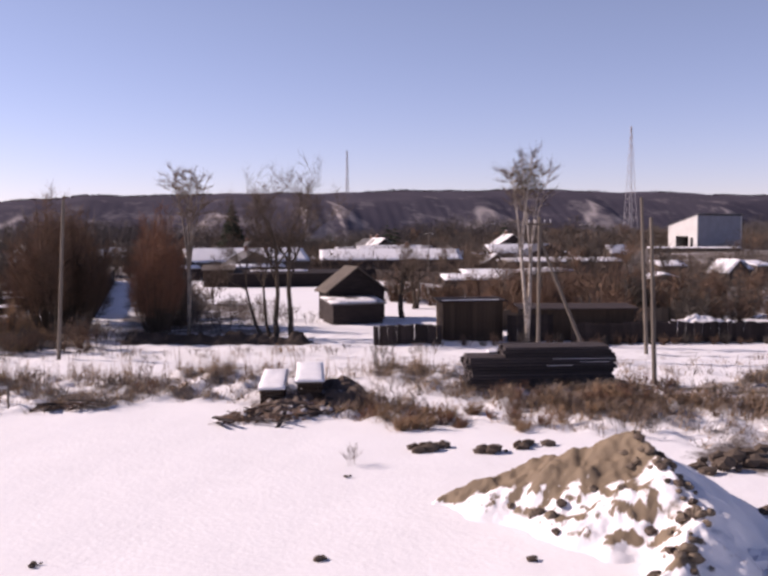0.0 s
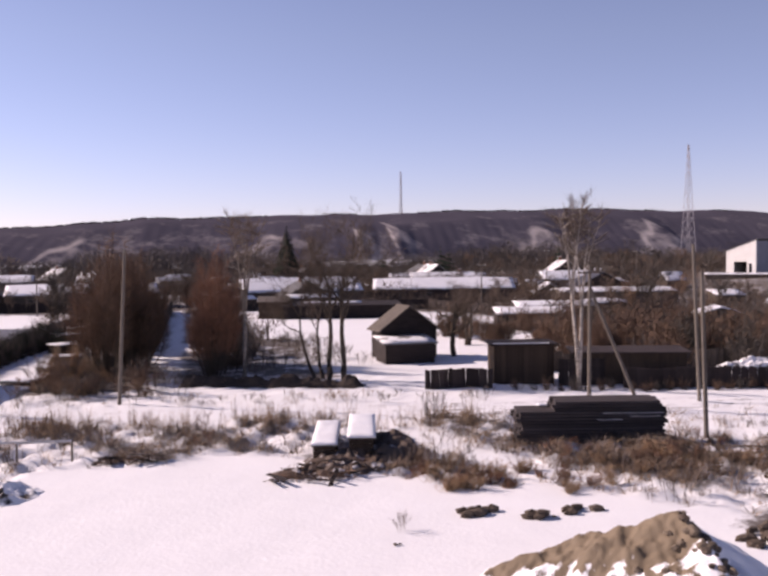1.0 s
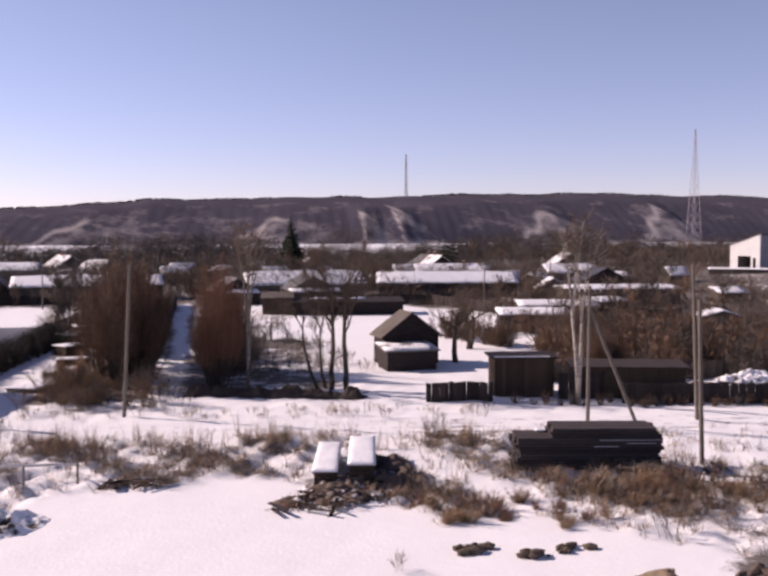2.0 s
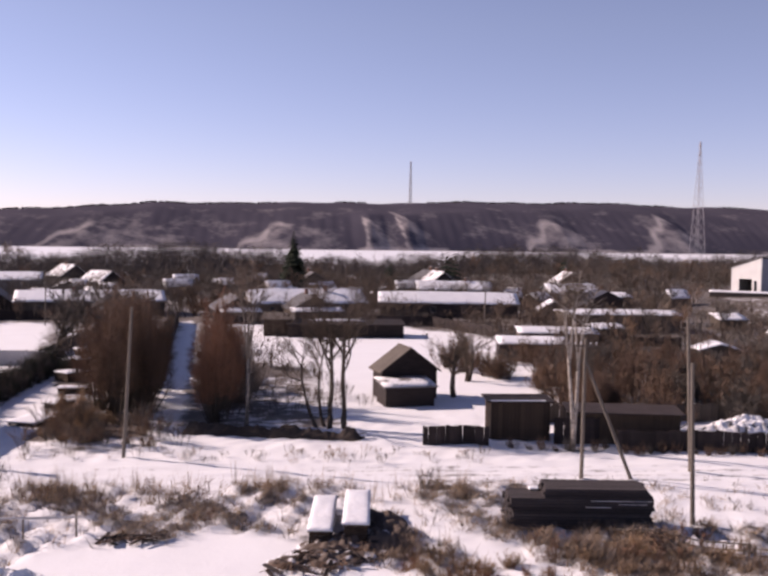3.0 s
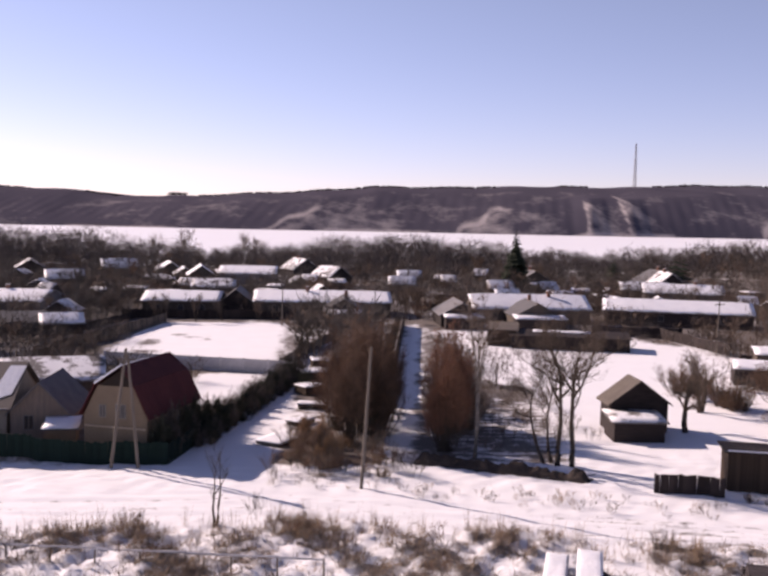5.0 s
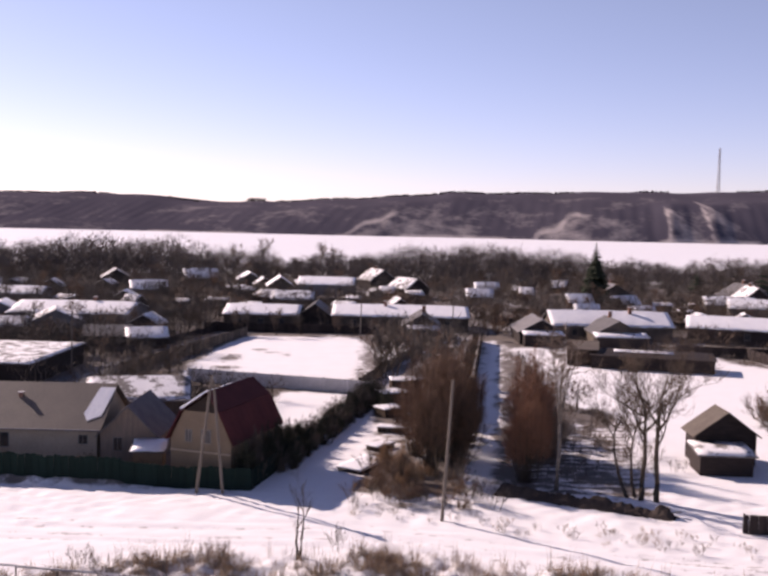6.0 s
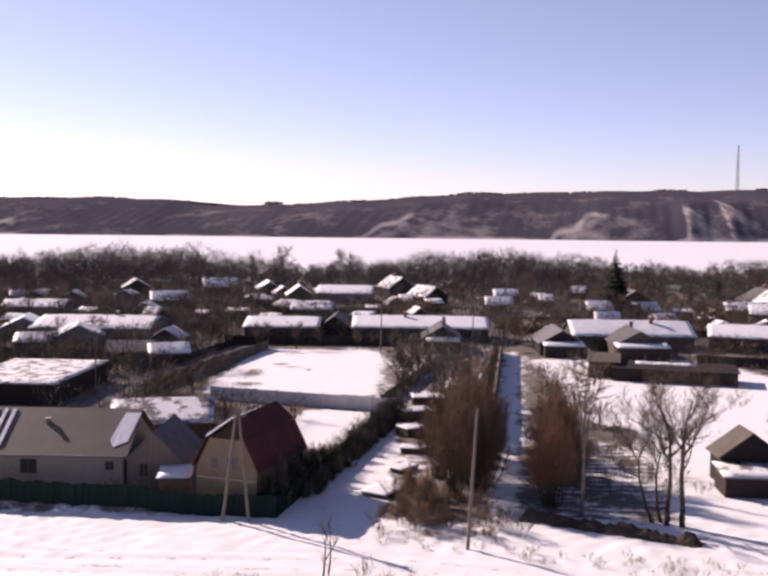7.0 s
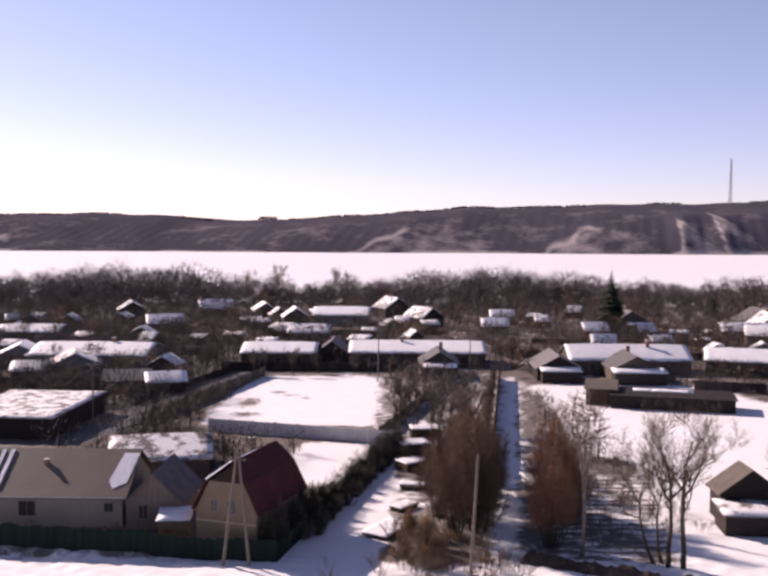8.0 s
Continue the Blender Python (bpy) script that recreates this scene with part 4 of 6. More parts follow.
for k, (x, y, w, n) in enumerate(((12.0, 38.6, 1.7, 34), (14.0, 38.4, 1.9, 40), (15.6, 39.4, 1.5, 26), (10.6, 37.4, 1.3, 22), (12.6, 37.0, 1.6, 30))):
    brushwood("dark tangle of cut branches and boards before the crates", x, y, w, n, 80 + k)
for k, (x, y, w, n) in enumerate(((3.4, 43.6, 1.5, 26), (4.8, 43.0, 1.2, 18), (28.5, 35.6, 1.8, 26), (31.5, 33.4, 1.8, 24))):
    brushwood("dark tangle of branches in the dry grass", x, y, w, n, 90 + k)


def rail_fence():
    """A low rail on posts, with snow along it."""
    x0, y0, x1, y1 = -26.0, 49.4, 1.6, 45.2
    L, rz = math.hypot(x1 - x0, y1 - y0), math.degrees(math.atan2(y1 - y0, x1 - x0))
    f = thing("rail_fence", "low grey rail on posts in the dry grass", "fence", x0, y0, rz, z=0.0)
    n = 11
    for i in range(n + 1):
        u = L * i / n
        link("post", bar((u, 0, -0.3), (u, 0.05, 0.95), 0.06, 0.05, 6), "pole_wood", f)
        if i < n:
            link("rail", bar((u, -0.04, 0.9), (u + L / n, -0.04, 0.9 + 0.04 * (i % 2)), 0.07, 0.06, 6), "concrete", f)


rail_fence()


def earth_mound(label, cx, cy, rx, ry, top, dark, material="dug", lumps=1.0):
    def z(x, y):
        a = np.hypot((x - cx) / rx, (y - cy) / ry)
        h = top * np.clip(1 - a, 0, 1) ** 0.7
        return height(x, y) - 0.1 + h + lumps * (0.9 * rough_at(x, y, 0.9) + 0.55 * rough_at(x, y, 2.4)) * np.clip(h * 2, 0, 1)

    ob = grid_sheet("earth_mound", np.linspace(cx - rx * 1.1, cx + rx * 1.1, 90), np.linspace(cy - ry * 1.1, cy + ry * 1.1, 70), material, z,
                    lambda x, y: np.where(z(x, y) - height(x, y) > 0.04, dark + 1.6 * rough_at(x, y, 1.6) - 0.3 * smooth(cy, cy + ry, y), -0.3))
    tagged(ob, label, "earth mound")


earth_mound("dark mound of frozen earth with snow on its back", -5.3, 38.6, 2.3, 2.2, 1.35, 0.8)
earth_mound("low mound of frozen earth and trodden snow", -2.3, 38.9, 3.0, 2.1, 0.8, 0.42)
earth_mound("low hummock of earth under brushwood and snow", 13.0, 38.4, 3.4, 1.6, 0.55, 0.75, "litter")
earth_mound("heap of cleared snow and earth behind the fence", 53.2, 59.2, 4.8, 1.9, 1.25, 0.3)
for k, (x, y) in enumerate(((-4.2, 37.7), (-1.6, 37.9), (-7.4, 38.4))):
    clod_heap("dark frozen clods of earth beside the mound", x, y, 1.1, 0.15, 12, 300 + k)

# ---- stack of dark planks ----
def plank_stack():
    x0, y0, x1, y1 = 23.2, 40.9, 30.3, 38.7
    L, rz = math.hypot(x1 - x0, y1 - y0), math.degrees(math.atan2(y1 - y0, x1 - x0))
    s = thing("plank_stack", "long stack of dark weathered planks beside the road", "planks", (x0 + x1) / 2, (y0 + y1) / 2 + 0.15, rz, z=0.0)
    rng = random.Random(7)
    for k in range(13):
        z = 0.12 + k * 0.165
        a0 = -L / 2 + (0.0 if k < 10 else 1.9) + rng.uniform(-0.15, 0.15)
        a1 = L / 2 - (0.0 if k < 11 else 0.2) + rng.uniform(-0.2, 0.15)
        for j in range(5):
            y = -0.95 + j * 0.4
            part("plank", boxed(a0 + rng.uniform(-0.1, 0.1), a1 + rng.uniform(-0.1, 0.1), y, y + 0.37, z, z + 0.14, bevel=0.012), "stack_wood", s)
    for u in (-3.0, 0, 3.0):
        part("bearer", boxed(u - 0.1, u + 0.1, -0.95, 1.05, -0.2, 0.115), "old_wood", s)
    for a, b, z in ((0.2, 1.5, 1.29), (1.9, 3.4, 1.45), (0.5, 3.6, 1.62)):
        part("snow_edge", boxed(a, b, -0.98, -0.955, z, z + 0.022, bevel=0.006), "roof_snow", s, "thin line of snow lodged between planks")
    part("snow_cover", boxed(-L / 2 + 1.2, -L / 2 + 1.75, 0.45, 0.95, 1.77, 1.9, bevel=0.05), "roof_snow", s, "thin patch of snow")


plank_stack()

# ---- poles ----
power_pole("grey wooden power pole by the roadside", 33.0, 38.7, 8.7, lean=(-0.35, 0.0), arm=False)
power_pole("grey wooden power pole with a slanting strut behind the plank stack", 32.0, 48.8, 8.9, lean=(0.05, 0), brace=(3.3, 0.6, 7.6), rz=-25)
power_pole("grey wooden power pole beyond the road", 39.9, 48.5, 10.1, lean=(-0.55, 0), arm=False)
power_pole("tall grey wooden power pole at the edge of the thicket", 4.4, 61.3, 10.2, lean=(0.55, 0.0), arm=False)
p = thing("power_pole", "grey wooden power pole of two slanting legs by the green fence", "utility pole", -13.2, 66.6, -5, group="power poles")
link("leg", bar((-1.1, 0, -0.4), (0.1, 0, 9.1), 0.14, 0.1, 8), "pole_wood", p)
link("leg", bar((1.05, 0, -0.4), (0.2, 0.05, 8.7), 0.14, 0.1, 8), "pole_wood", p)
part("crossarm", boxed(-0.6, 0.8, -0.06, 0.06, 8.2, 8.32), "old_wood", p)
for x, y, z in ((-41.5, 118, 8.5), (12, 166, 8.0), (-4.6, 158, 9.0), (-72, 205, 9), (60, 128, 8), (88, 150, 9.5), (104, 190, 10), (118, 175, 9)):
    power_pole("grey wooden power pole among the village houses", x, y, z, lean=(0.1, 0), r=0.11)

# ---- dark shed with a porch ----
shed = gable_house("shed", "dark board shed with a pale gable roof and a lean-to porch", "shed", 30.9, 80.4, 0, 5.4, 3.0, 2.9, 4.9, wall="dark_wood", roof="tan_roof", snow=0, over=0.35)
flat_shed("lean_to", "low dark lean-to under snow against the shed", "lean-to", 29.7, 76.7, -3, 4.5, 3.4, 1.75, 2.05, "dark_wood", snow=0.12)

# ---- fences and sheds along the far side of the road ----
fence("board_fence", "low black board fence along the snowy yard", 25.5, 60.2, 30.1, 59.0, 1.4, 0.3, "dark_wood", dip=0.0)
brown_shed = flat_shed("shed", "brown board shed with a snow-edged flat roof", "shed", 33.5, 61.3, -14, 4.5, 2.6, 2.9, 2.95, "brown_wall", roof="dark_wood", snow=0, boards=0.28)
part("snow_edge", boxed(-2.3, 1.9, -0.2, 0.1, 3.01, 3.06, bevel=0.02), "roof_snow", brown_shed, "narrow strip of snow along the eave").matrix_basis = pose(0, -1.3, 0)
flat_shed("shed", "low dark board shed behind the power pole", "shed", 40.6, 58.0, -22, 8.0, 3.0, 2.3, 2.4, "brown_wall", snow=0, roof="dark_wood")
fence("board_fence", "dark board fence joining two sheds", 35.2, 58.4, 38.2, 57.2, 2.0, 0.3, "dark_wood", dip=0.05)
fence("board_fence", "dark board fence along the road", 38.6, 55.2, 58, 48.6, 1.5, 0.3, "dark_wood", dip=0.05)
fence("board_fence", "old dark fence leaning behind the shrubs", 36.0, 66.0, 56, 62, 1.6, 0.3, "old_wood", dip=0.15)


def earth_bank():
    x0, y0, x1, y1 = 9.0, 68.6, 21.6, 63.0
    L = math.hypot(x1 - x0, y1 - y0)
    c, s = (x1 - x0) / L, (y1 - y0) / L

    def z(u, v):
        x, y = x0 + c * u - s * v, y0 + s * u + c * v
        r = rough_at(u, v, 0.9)
        h = (0.8 + 1.1 * rough_at(u, v * 0.5, 0.4) + 0.5 * rough_at(u, v, 2.1)) * np.clip(1 - np.abs(v + 0.3 * r) / 0.75, 0, 1) ** 0.6 * smooth(-0.2, 0.7, u) * smooth(L + 0.2, L - 0.7, u)
        return height(x, y) - 0.08 + h

    ob = grid_sheet("earth_bank", np.linspace(-0.4, L + 0.4, 120), np.linspace(-1.0, 1.0, 22), "peat", z)
    ob.matrix_basis = pose(x0, y0, 0, 0, 0, math.degrees(math.atan2(s, c)))
    tagged(ob, "low dark bank of bare peat along the garden", "earth bank")
    for k in range(9):
        u = L * (k + 0.5) / 9
        brushwood("dark twigs and cut branches on the peat bank", x0 + c * u, y0 + s * u, 1.0, 14, 120 + k)


earth_bank()

# ---- homestead behind the green fence ----
fence("board_fence", "long dark green board fence along the road", -47, 70.6, -10.2, 67.5, 1.75, 0.3, "green", dip=0.0)
fence("board_fence", "dark green board fence along the side track", -10.2, 67.55, -1.8, 106.5, 1.6, 0.34, "green", dip=0.0)

def slab(corners, thick, away):
    """A flat sheet through four or three corners, thickened along one direction."""
    bm = bmesh.new()
    n = Vector(away).normalized() * thick
    lo = [bm.verts.new(c) for c in corners]
    hi = [bm.verts.new(Vector(c) + n) for c in corners]
    bm.faces.new(lo)
    bm.faces.new(hi)
    for i in range(len(lo)):
        j = (i + 1) % len(lo)
        bm.faces.new((lo[i], lo[j], hi[j], hi[i]))
    bmesh.ops.recalc_face_normals(bm, faces=bm.faces)
    return bm


def mansard_house():
    """Gable front of ochre plaster, clipped at the top, under a broken maroon roof that runs back from it."""
    h = thing("house", "ochre fronted house under a broken maroon sheet roof", "house", -14.6, 69.9, -18.4)
    L, e, k, r, hip = 8.9, 3.2, 5.75, 7.1, 1.0
    part("wall", prism([(-2.75, -0.4), (2.75, -0.4), (2.75, e + 0.1), (1.55, k - 0.08), (-1.55, k - 0.08), (-2.75, e + 0.1)], 0, L), "yellow", h, "ochre plastered wall")
    part("gable", slab([(-1.5, 0.02, k - 0.1), (1.5, 0.02, k - 0.1), (0, hip - 0.1, r - 0.25)], 0.1, (0, 1, 0.2)), "brown_wall", h, "dark clipped gable top")
    part("gable", prism([(-1.5, k - 0.2), (1.5, k - 0.2), (0, r - 0.15)], L - 0.15, L), "maroon", h)
    for s in (-1, 1):
        part("roof", slab([(0, hip - 0.2, r), (s * 1.7, -0.25, k), (s * 1.7, L + 0.2, k), (0, L + 0.2, r)], 0.08, (s * 0.6, 0, 1)), "maroon", h, "maroon upper roof slope")
        part("roof", slab([(s * 1.7, -0.25, k - 0.01), (s * 3.05, -0.25, e), (s * 3.05, L + 0.2, e), (s * 1.7, L + 0.2, k - 0.01)], 0.08, (s * 1, 0, 0.45)), "maroon", h, "maroon steep lower roof slope")
        for u in range(1, 9):
            y = L * u / 9
            link("seam", bar((s * 1.79, y, k), (s * 3.12, y, e + 0.03), 0.014, sides=4), "maroon", h)
    link("snow_edge", bar((-1.72, -0.25, k + 0.1), (0, hip - 0.2, r + 0.1), 0.09, 0.07, 6), "roof_snow", h, label="line of snow along the clipped gable")
    link("snow_edge", bar((0, hip - 0.2, r + 0.1), (0, L * 0.6, r + 0.1), 0.07, 0.03, 6), "roof_snow", h, label="thin line of snow along the ridge")
    part("ledge", boxed(-2.7, 2.7, -0.1, -0.004, 2.35, 2.47, bevel=0.01), "beige", h)
    window(h, "front", 0.5, 0.8, 1.0, 3.2, 2.75, 0.0)
    window(h, "front", -1.1, 0.5, 0.9, 3.2, 2.75, 0.0)


mansard_house()

for x, y, rz, w, d, h in ((-1.6, 75.4, -30, 2.4, 4.6, 0.25), (0.6, 97.0, -55, 2.2, 2.6, 0.8), (0.9, 89.0, -98, 1.3, 2.8, 0.45), (-0.2, 82.0, -40, 1.4, 2.4, 0.35), (1.0, 104.5, -70, 2.8, 3.4, 1.2), (2.6, 112.5, -84, 2.6, 3.8, 1.3)):
    crate("stack of grey boards under snow beside the thicket", x, y, rz, w, d, h)
house = gable_house("house", "cream plastered house with a wide beige sheet roof", "house", -31.6, 80.2, -90, 9.0, 13.6, 3.0, 5.9, wall="beige", roof="beige_roof", snow=0, over=0.5,
                    windows=(("right", -1.6, 1.4, 1.2, 1.0), ("right", 5.6, 0.7, 0.7, 1.4), ("front", 0, 0.8, 1.2, 1.0)))
part("snow_patch", prism([(0.3, 0), (1.7, 0), (1.3, -3.6), (0.2, -4.3), (-0.3, -3.4)], 0, 0.14), "roof_snow", house, "triangular patch of snow in the roof valley").matrix_basis = pose(0.5, 5.6, 5.62, 0, 0, 90) @ pose(0, 0, 0, -57.2, 0, 0)
for k in range(3):
    part("snow_patch", boxed(0, 4.6, -0.18, 0.18, 0, 0.08, bevel=0.03), "roof_snow", house, "long streak of snow").matrix_basis = pose(0.25, -6.0 + 0.8 * k, 5.76, 0, 32.8, 0)
roof_pipe = part("chimney", boxed(-0.17, 0.17, -0.17, 0.17, 0, 0.75, bevel=0.02), "brick", house, "short dark brick chimney")
roof_pipe.matrix_basis = pose(1.6, -0.9, 4.45)
part("cap", boxed(-0.23, 0.23, -0.23, 0.23, 0.75, 0.82), "concrete", roof_pipe)
part("gutter", boxed(4.94, 5.06, -7.2, 7.2, 2.62, 2.72, bevel=0.03), "steel", house, "dull sheet gutter along the eave")
fence("rail_fence", "low pale weathered rail with thin pickets in the scrub", 27.4, 37.7, 32.4, 33.5, 0.62, 0.45, "pole_wood", gap=0.13, dip=0.25)
fence("rail_fence", "low pale weathered rail with thin pickets in the scrub", 32.6, 33.3, 38.0, 28.7, 0.6, 0.45, "pole_wood", gap=0.13, dip=0.25)
earth_mound("brown heap of earth and litter under the crates", 14.7, 39.9, 3.3, 2.2, 0.75, 0.85, "litter")
earth_mound("rounded brown bank of bare earth against the crates", 16.95, 42.0, 1.2, 3.0, 1.0, 1.3, "litter", 0.35)
wing = gable_house("house", "brown gabled house wing joined to the cream house", "house", -21.9, 78.6, 0, 4.8, 7.0, 2.6, 5.0, wall="dun_wall", roof="grey_roof", snow=0, over=0.35,
                   windows=(("front", -0.9, 0.7, 1.1, 1.0),))
flat_shed("porch", "small ochre porch with a snowy step roof", "porch", -19.6, 73.4, 6, 2.4, 2.0, 1.7, 2.1, "yellow", snow=0.14)
gable_house("house", "low house behind with a patchy snow roof", "house", -26.3, 95.0, -78, 9.5, 10.0, 2.4, 3.9, wall="old_wood", roof="grey_roof", snow=0.16)
flat_shed("shed", "long dark shed under a flat roof of patchy snow", "shed", -50.0, 118.6, -2.5, 13.4, 18.0, 2.6, 2.8, "dark_wood", snow=0.16)


def side_street():
    """A dark street between the gardens."""
    u, v = np.meshgrid(np.linspace(0, 1, 60), np.linspace(-1, 1, 14))
    y = 108 + 68 * u
    x = -40.6 + (y - 112) * 0.245 + 2.9 * v + 0.25 * np.sin(y * 0.5) * v
    V = np.stack([x, y, height(x, y) + 0.05 + 0.0 * v], -1).reshape(-1, 3)
    F = [(j * 60 + i, j * 60 + i + 1, (j + 1) * 60 + i + 1, (j + 1) * 60 + i) for j in range(13) for i in range(59)]
    ob = link("road", mesh_of("road", V.tolist(), F, True), "street_surface")
    tagged(ob, "dark village street between garden fences", "street", kind="structure")


side_street()

# ---- concrete panel fence round the open yard ----
def panel_fence(x0, y0, x1, y1, n):
    L, rz = math.hypot(x1 - x0, y1 - y0), math.degrees(math.atan2(y1 - y0, x1 - x0))
    f = thing("panel_fence", "pale concrete panel fence with snow along its top", "fence", x0, y0, rz)
    w = L / n
    me = mesh_from(boxed(0.06, w - 0.06, -0.06, 0.06, -0.3, 1.7, bevel=0.03))
    pm = mesh_from(boxed(-0.1, 0.1, -0.12, 0.12, -0.4, 1.8, bevel=0.02))
    for i in range(n):
        link("panel", me, "concrete", f, at=pose(i * w, 0, 0))
    for i in range(n + 1):
        link("post", pm, "concrete", f, at=pose(i * w, 0, 0))


panel_fence(-25.4, 115.3, -1.6, 108.5, 8)

# ---- village rows ----
W = lambda *a: tuple(("front", o, 0.9, 1.1, 1.0) for o in a)
S = lambda *a: tuple(("right", o, 0.9, 1.1, 1.0) for o in a)
V_ = "village houses"
ROWS = (
    # label, x, y, rz, w, d, eave, ridge, wall, snow, windows, chimney
    ("long low house with a full white snow roof", 41.5, 171.5, -90, 10.5, 22, 2.6, 4.9, "old_wood", 0.22, S(-7, -3, 2, 6), (1, 4)),
    ("dark gabled house front joined to a long snowy house", 27.2, 164.5, 0, 7.6, 11, 2.4, 4.5, "dark_wood", 0.0, W(-1.6, 1.6), None),
    ("dark house with a hipped gable and snowy porch", 40.4, 162.5, 0, 8.2, 10, 2.5, 4.7, "old_wood", 0.0, W(-2, 0, 2), (0, 2)),
    ("small dark gabled cottage with a snowy porch roof", 6.3, 166.0, 0, 6.6, 9, 2.6, 4.7, "dark_wood", 0.0, W(-1.5, 1.5), (0.5, 2)),
    ("long barrack house with a white snow roof", 2.6, 180.5, -90, 13, 26, 2.6, 5.0, "old_wood", 0.24, S(-9, -5, 5, 9), (1, -3)),
    ("long house with a white snow roof and a dark end", -24.0, 177.5, -90, 11, 14, 2.7, 4.7, "old_wood", 0.24, S(-4, 0, 4), None),
    ("dark gable-ended barn between snowy roofs", -13.9, 179.0, 0, 6.4, 9, 2.6, 5.0, "dark_wood", 0.0, (), None),
    ("long white-roofed house behind the side street", -59.0, 174.0, -90, 15, 22, 2.6, 5.0, "grey_wall", 0.24, S(-6, 0, 6), (0, 3)),
    ("long low stable with a narrow snow roof", 69.4, 167.5, -107, 9, 26.5, 2.6, 4.4, "dark_wood", 0.24, S(-8, -3, 3, 8), None),
    ("pale house with a snowy roof beyond the village", -17.5, 262, -90, 15, 15.5, 2.6, 5.2, "grey_wall", 0.26, S(-4, 4), None),
    ("low outbuilding with a snow roof", -22.5, 217.5, -90, 6.5, 9.5, 2.3, 3.9, "old_wood", 0.24, (), None),
    ("gabled house with a snowy roof edge", -30.0, 253, 10, 7, 9, 2.8, 5.2, "old_wood", 0.2, W(-1.5, 1.5), None),
    ("tall dark gabled house among bare trees", -3.6, 284, 25, 8.5, 10, 3, 6.0, "dark_wood", 0.15, W(-2, 2), (0, 1)),
    ("dark blue-grey gabled house among bare trees", 5.5, 254, 35, 7.5, 9, 2.8, 5.4, "dark_wood", 0.12, W(-1.5, 1.5), None),
    ("brown gabled house with a snowy eave strip", 59.5, 244, 0, 10.4, 9, 2.7, 5.8, "old_wood", 0.0, W(-3, 0, 3), (0, 2)),
    ("brown house with a tall gable near the wood", 96.5, 248, 10, 12, 10, 3, 6.2, "grey_wall", 0.0, W(-3, 0, 3), (0, 1)),
    ("small house with a snowy roof in the side street", -73.5, 173, 15, 8.5, 9, 2.4, 4.4, "grey_wall", 0.22, W(-1.5, 1.5), None),
    ("tiny outhouse with a snow roof", -65.0, 156.5, -80, 5, 6, 2.0, 3.2, "dark_wood", 0.22, (), None),
    ("grey cottage with snow on its gable roof", -59.0, 161.0, 20, 8.5, 9, 2.5, 4.5, "grey_wall", 0.2, W(-1.8, 1.8), None),
    ("low shed with a bare slate roof", -45.5, 147.5, -80, 6, 7, 2.0, 3.3, "dark_wood", 0.0, (), None),
    ("low shed with a snow roof beside the track", -38.8, 145.5, -70, 5, 6, 2.0, 3.2, "dark_wood", 0.2, (), None),
    ("snow-roofed house at the back of the side street", -86, 210, -85, 9, 14, 2.6, 4.6, "grey_wall", 0.25, S(-3, 3), None),
    ("house with a white roof far down the side street", -106, 214, -85, 9, 14, 2.6, 4.6, "old_wood", 0.25, S(-3, 3), None),
    ("small snow-roofed cottage under the trees", -62, 236, -70, 7, 9, 2.5, 4.4, "old_wood", 0.22, (), None),
    ("dark cottage at the edge of the riverside wood", -82, 275, 20, 8, 9, 2.6, 5, "dark_wood", 0.2, W(-1.8, 1.8), None),
    ("dark cottage at the edge of the riverside wood", -58, 282, -70, 8, 10, 2.6, 5, "dark_wood", 0.22, S(-2, 2), None),
    ("dark cottage at the edge of the riverside wood", -42, 276, 15, 7, 9, 2.6, 4.8, "old_wood", 0.2, W(-1.8, 1.8), None),
    ("small dark hut with a white snow roof", 23.5, 236, -90, 5, 6.5, 2.3, 4.0, "old_wood", 0.22, (), None),
    ("small dark hut with a white snow roof", 28.0, 262, -90, 5, 6.5, 2.3, 4.0, "old_wood", 0.22, (), None),
    ("small dark hut with a white snow roof", 47.0, 226, -85, 5, 6.0, 2.3, 4.0, "old_wood", 0.22, (), None),
    ("low hut with a snow strip along its roof", 84, 226, -95, 6, 12, 2.4, 4.1, "old_wood", 0.2, S(-3, 3), None),
    ("pale house with a snowy roof among the gardens", 88.5, 212, -107, 8, 18, 2.8, 4.6, "grey_wall", 0.24, S(-5, 0, 5), (0, 3)),
    ("gabled house with snow-edged roof near the pines", 92.0, 232, 0, 8, 9, 3.2, 6.4, "dark_wood", 0.14, W(-2, 2), (0, 1)),
    ("tall dark house with twin snowy gables", 118, 208, -15, 9, 10, 3.4, 6.6, "dark_wood", 0.14, W(-2.5, 0, 2.5), (0, 2)),
    ("house with a white roof in the eastern gardens", 112, 196, -100, 8, 12, 2.8, 4.6, "grey_wall", 0.24, S(-3, 3), None),
    ("long dark house with a snowy eave", 88, 136, -105, 9, 19, 2.8, 3.4, "old_wood", 0.22, S(-6, -2, 2, 6), None),
    ("dark hipped roof rising behind a long house", 98, 158, -15, 10, 9, 3.0, 5.6, "dark_wood", 0.0, (), None),
    ("low shed with a snowy roof in the eastern gardens", 77, 95, -20, 5, 4, 2.0, 2.7, "old_wood", 0.22, (), None),
)
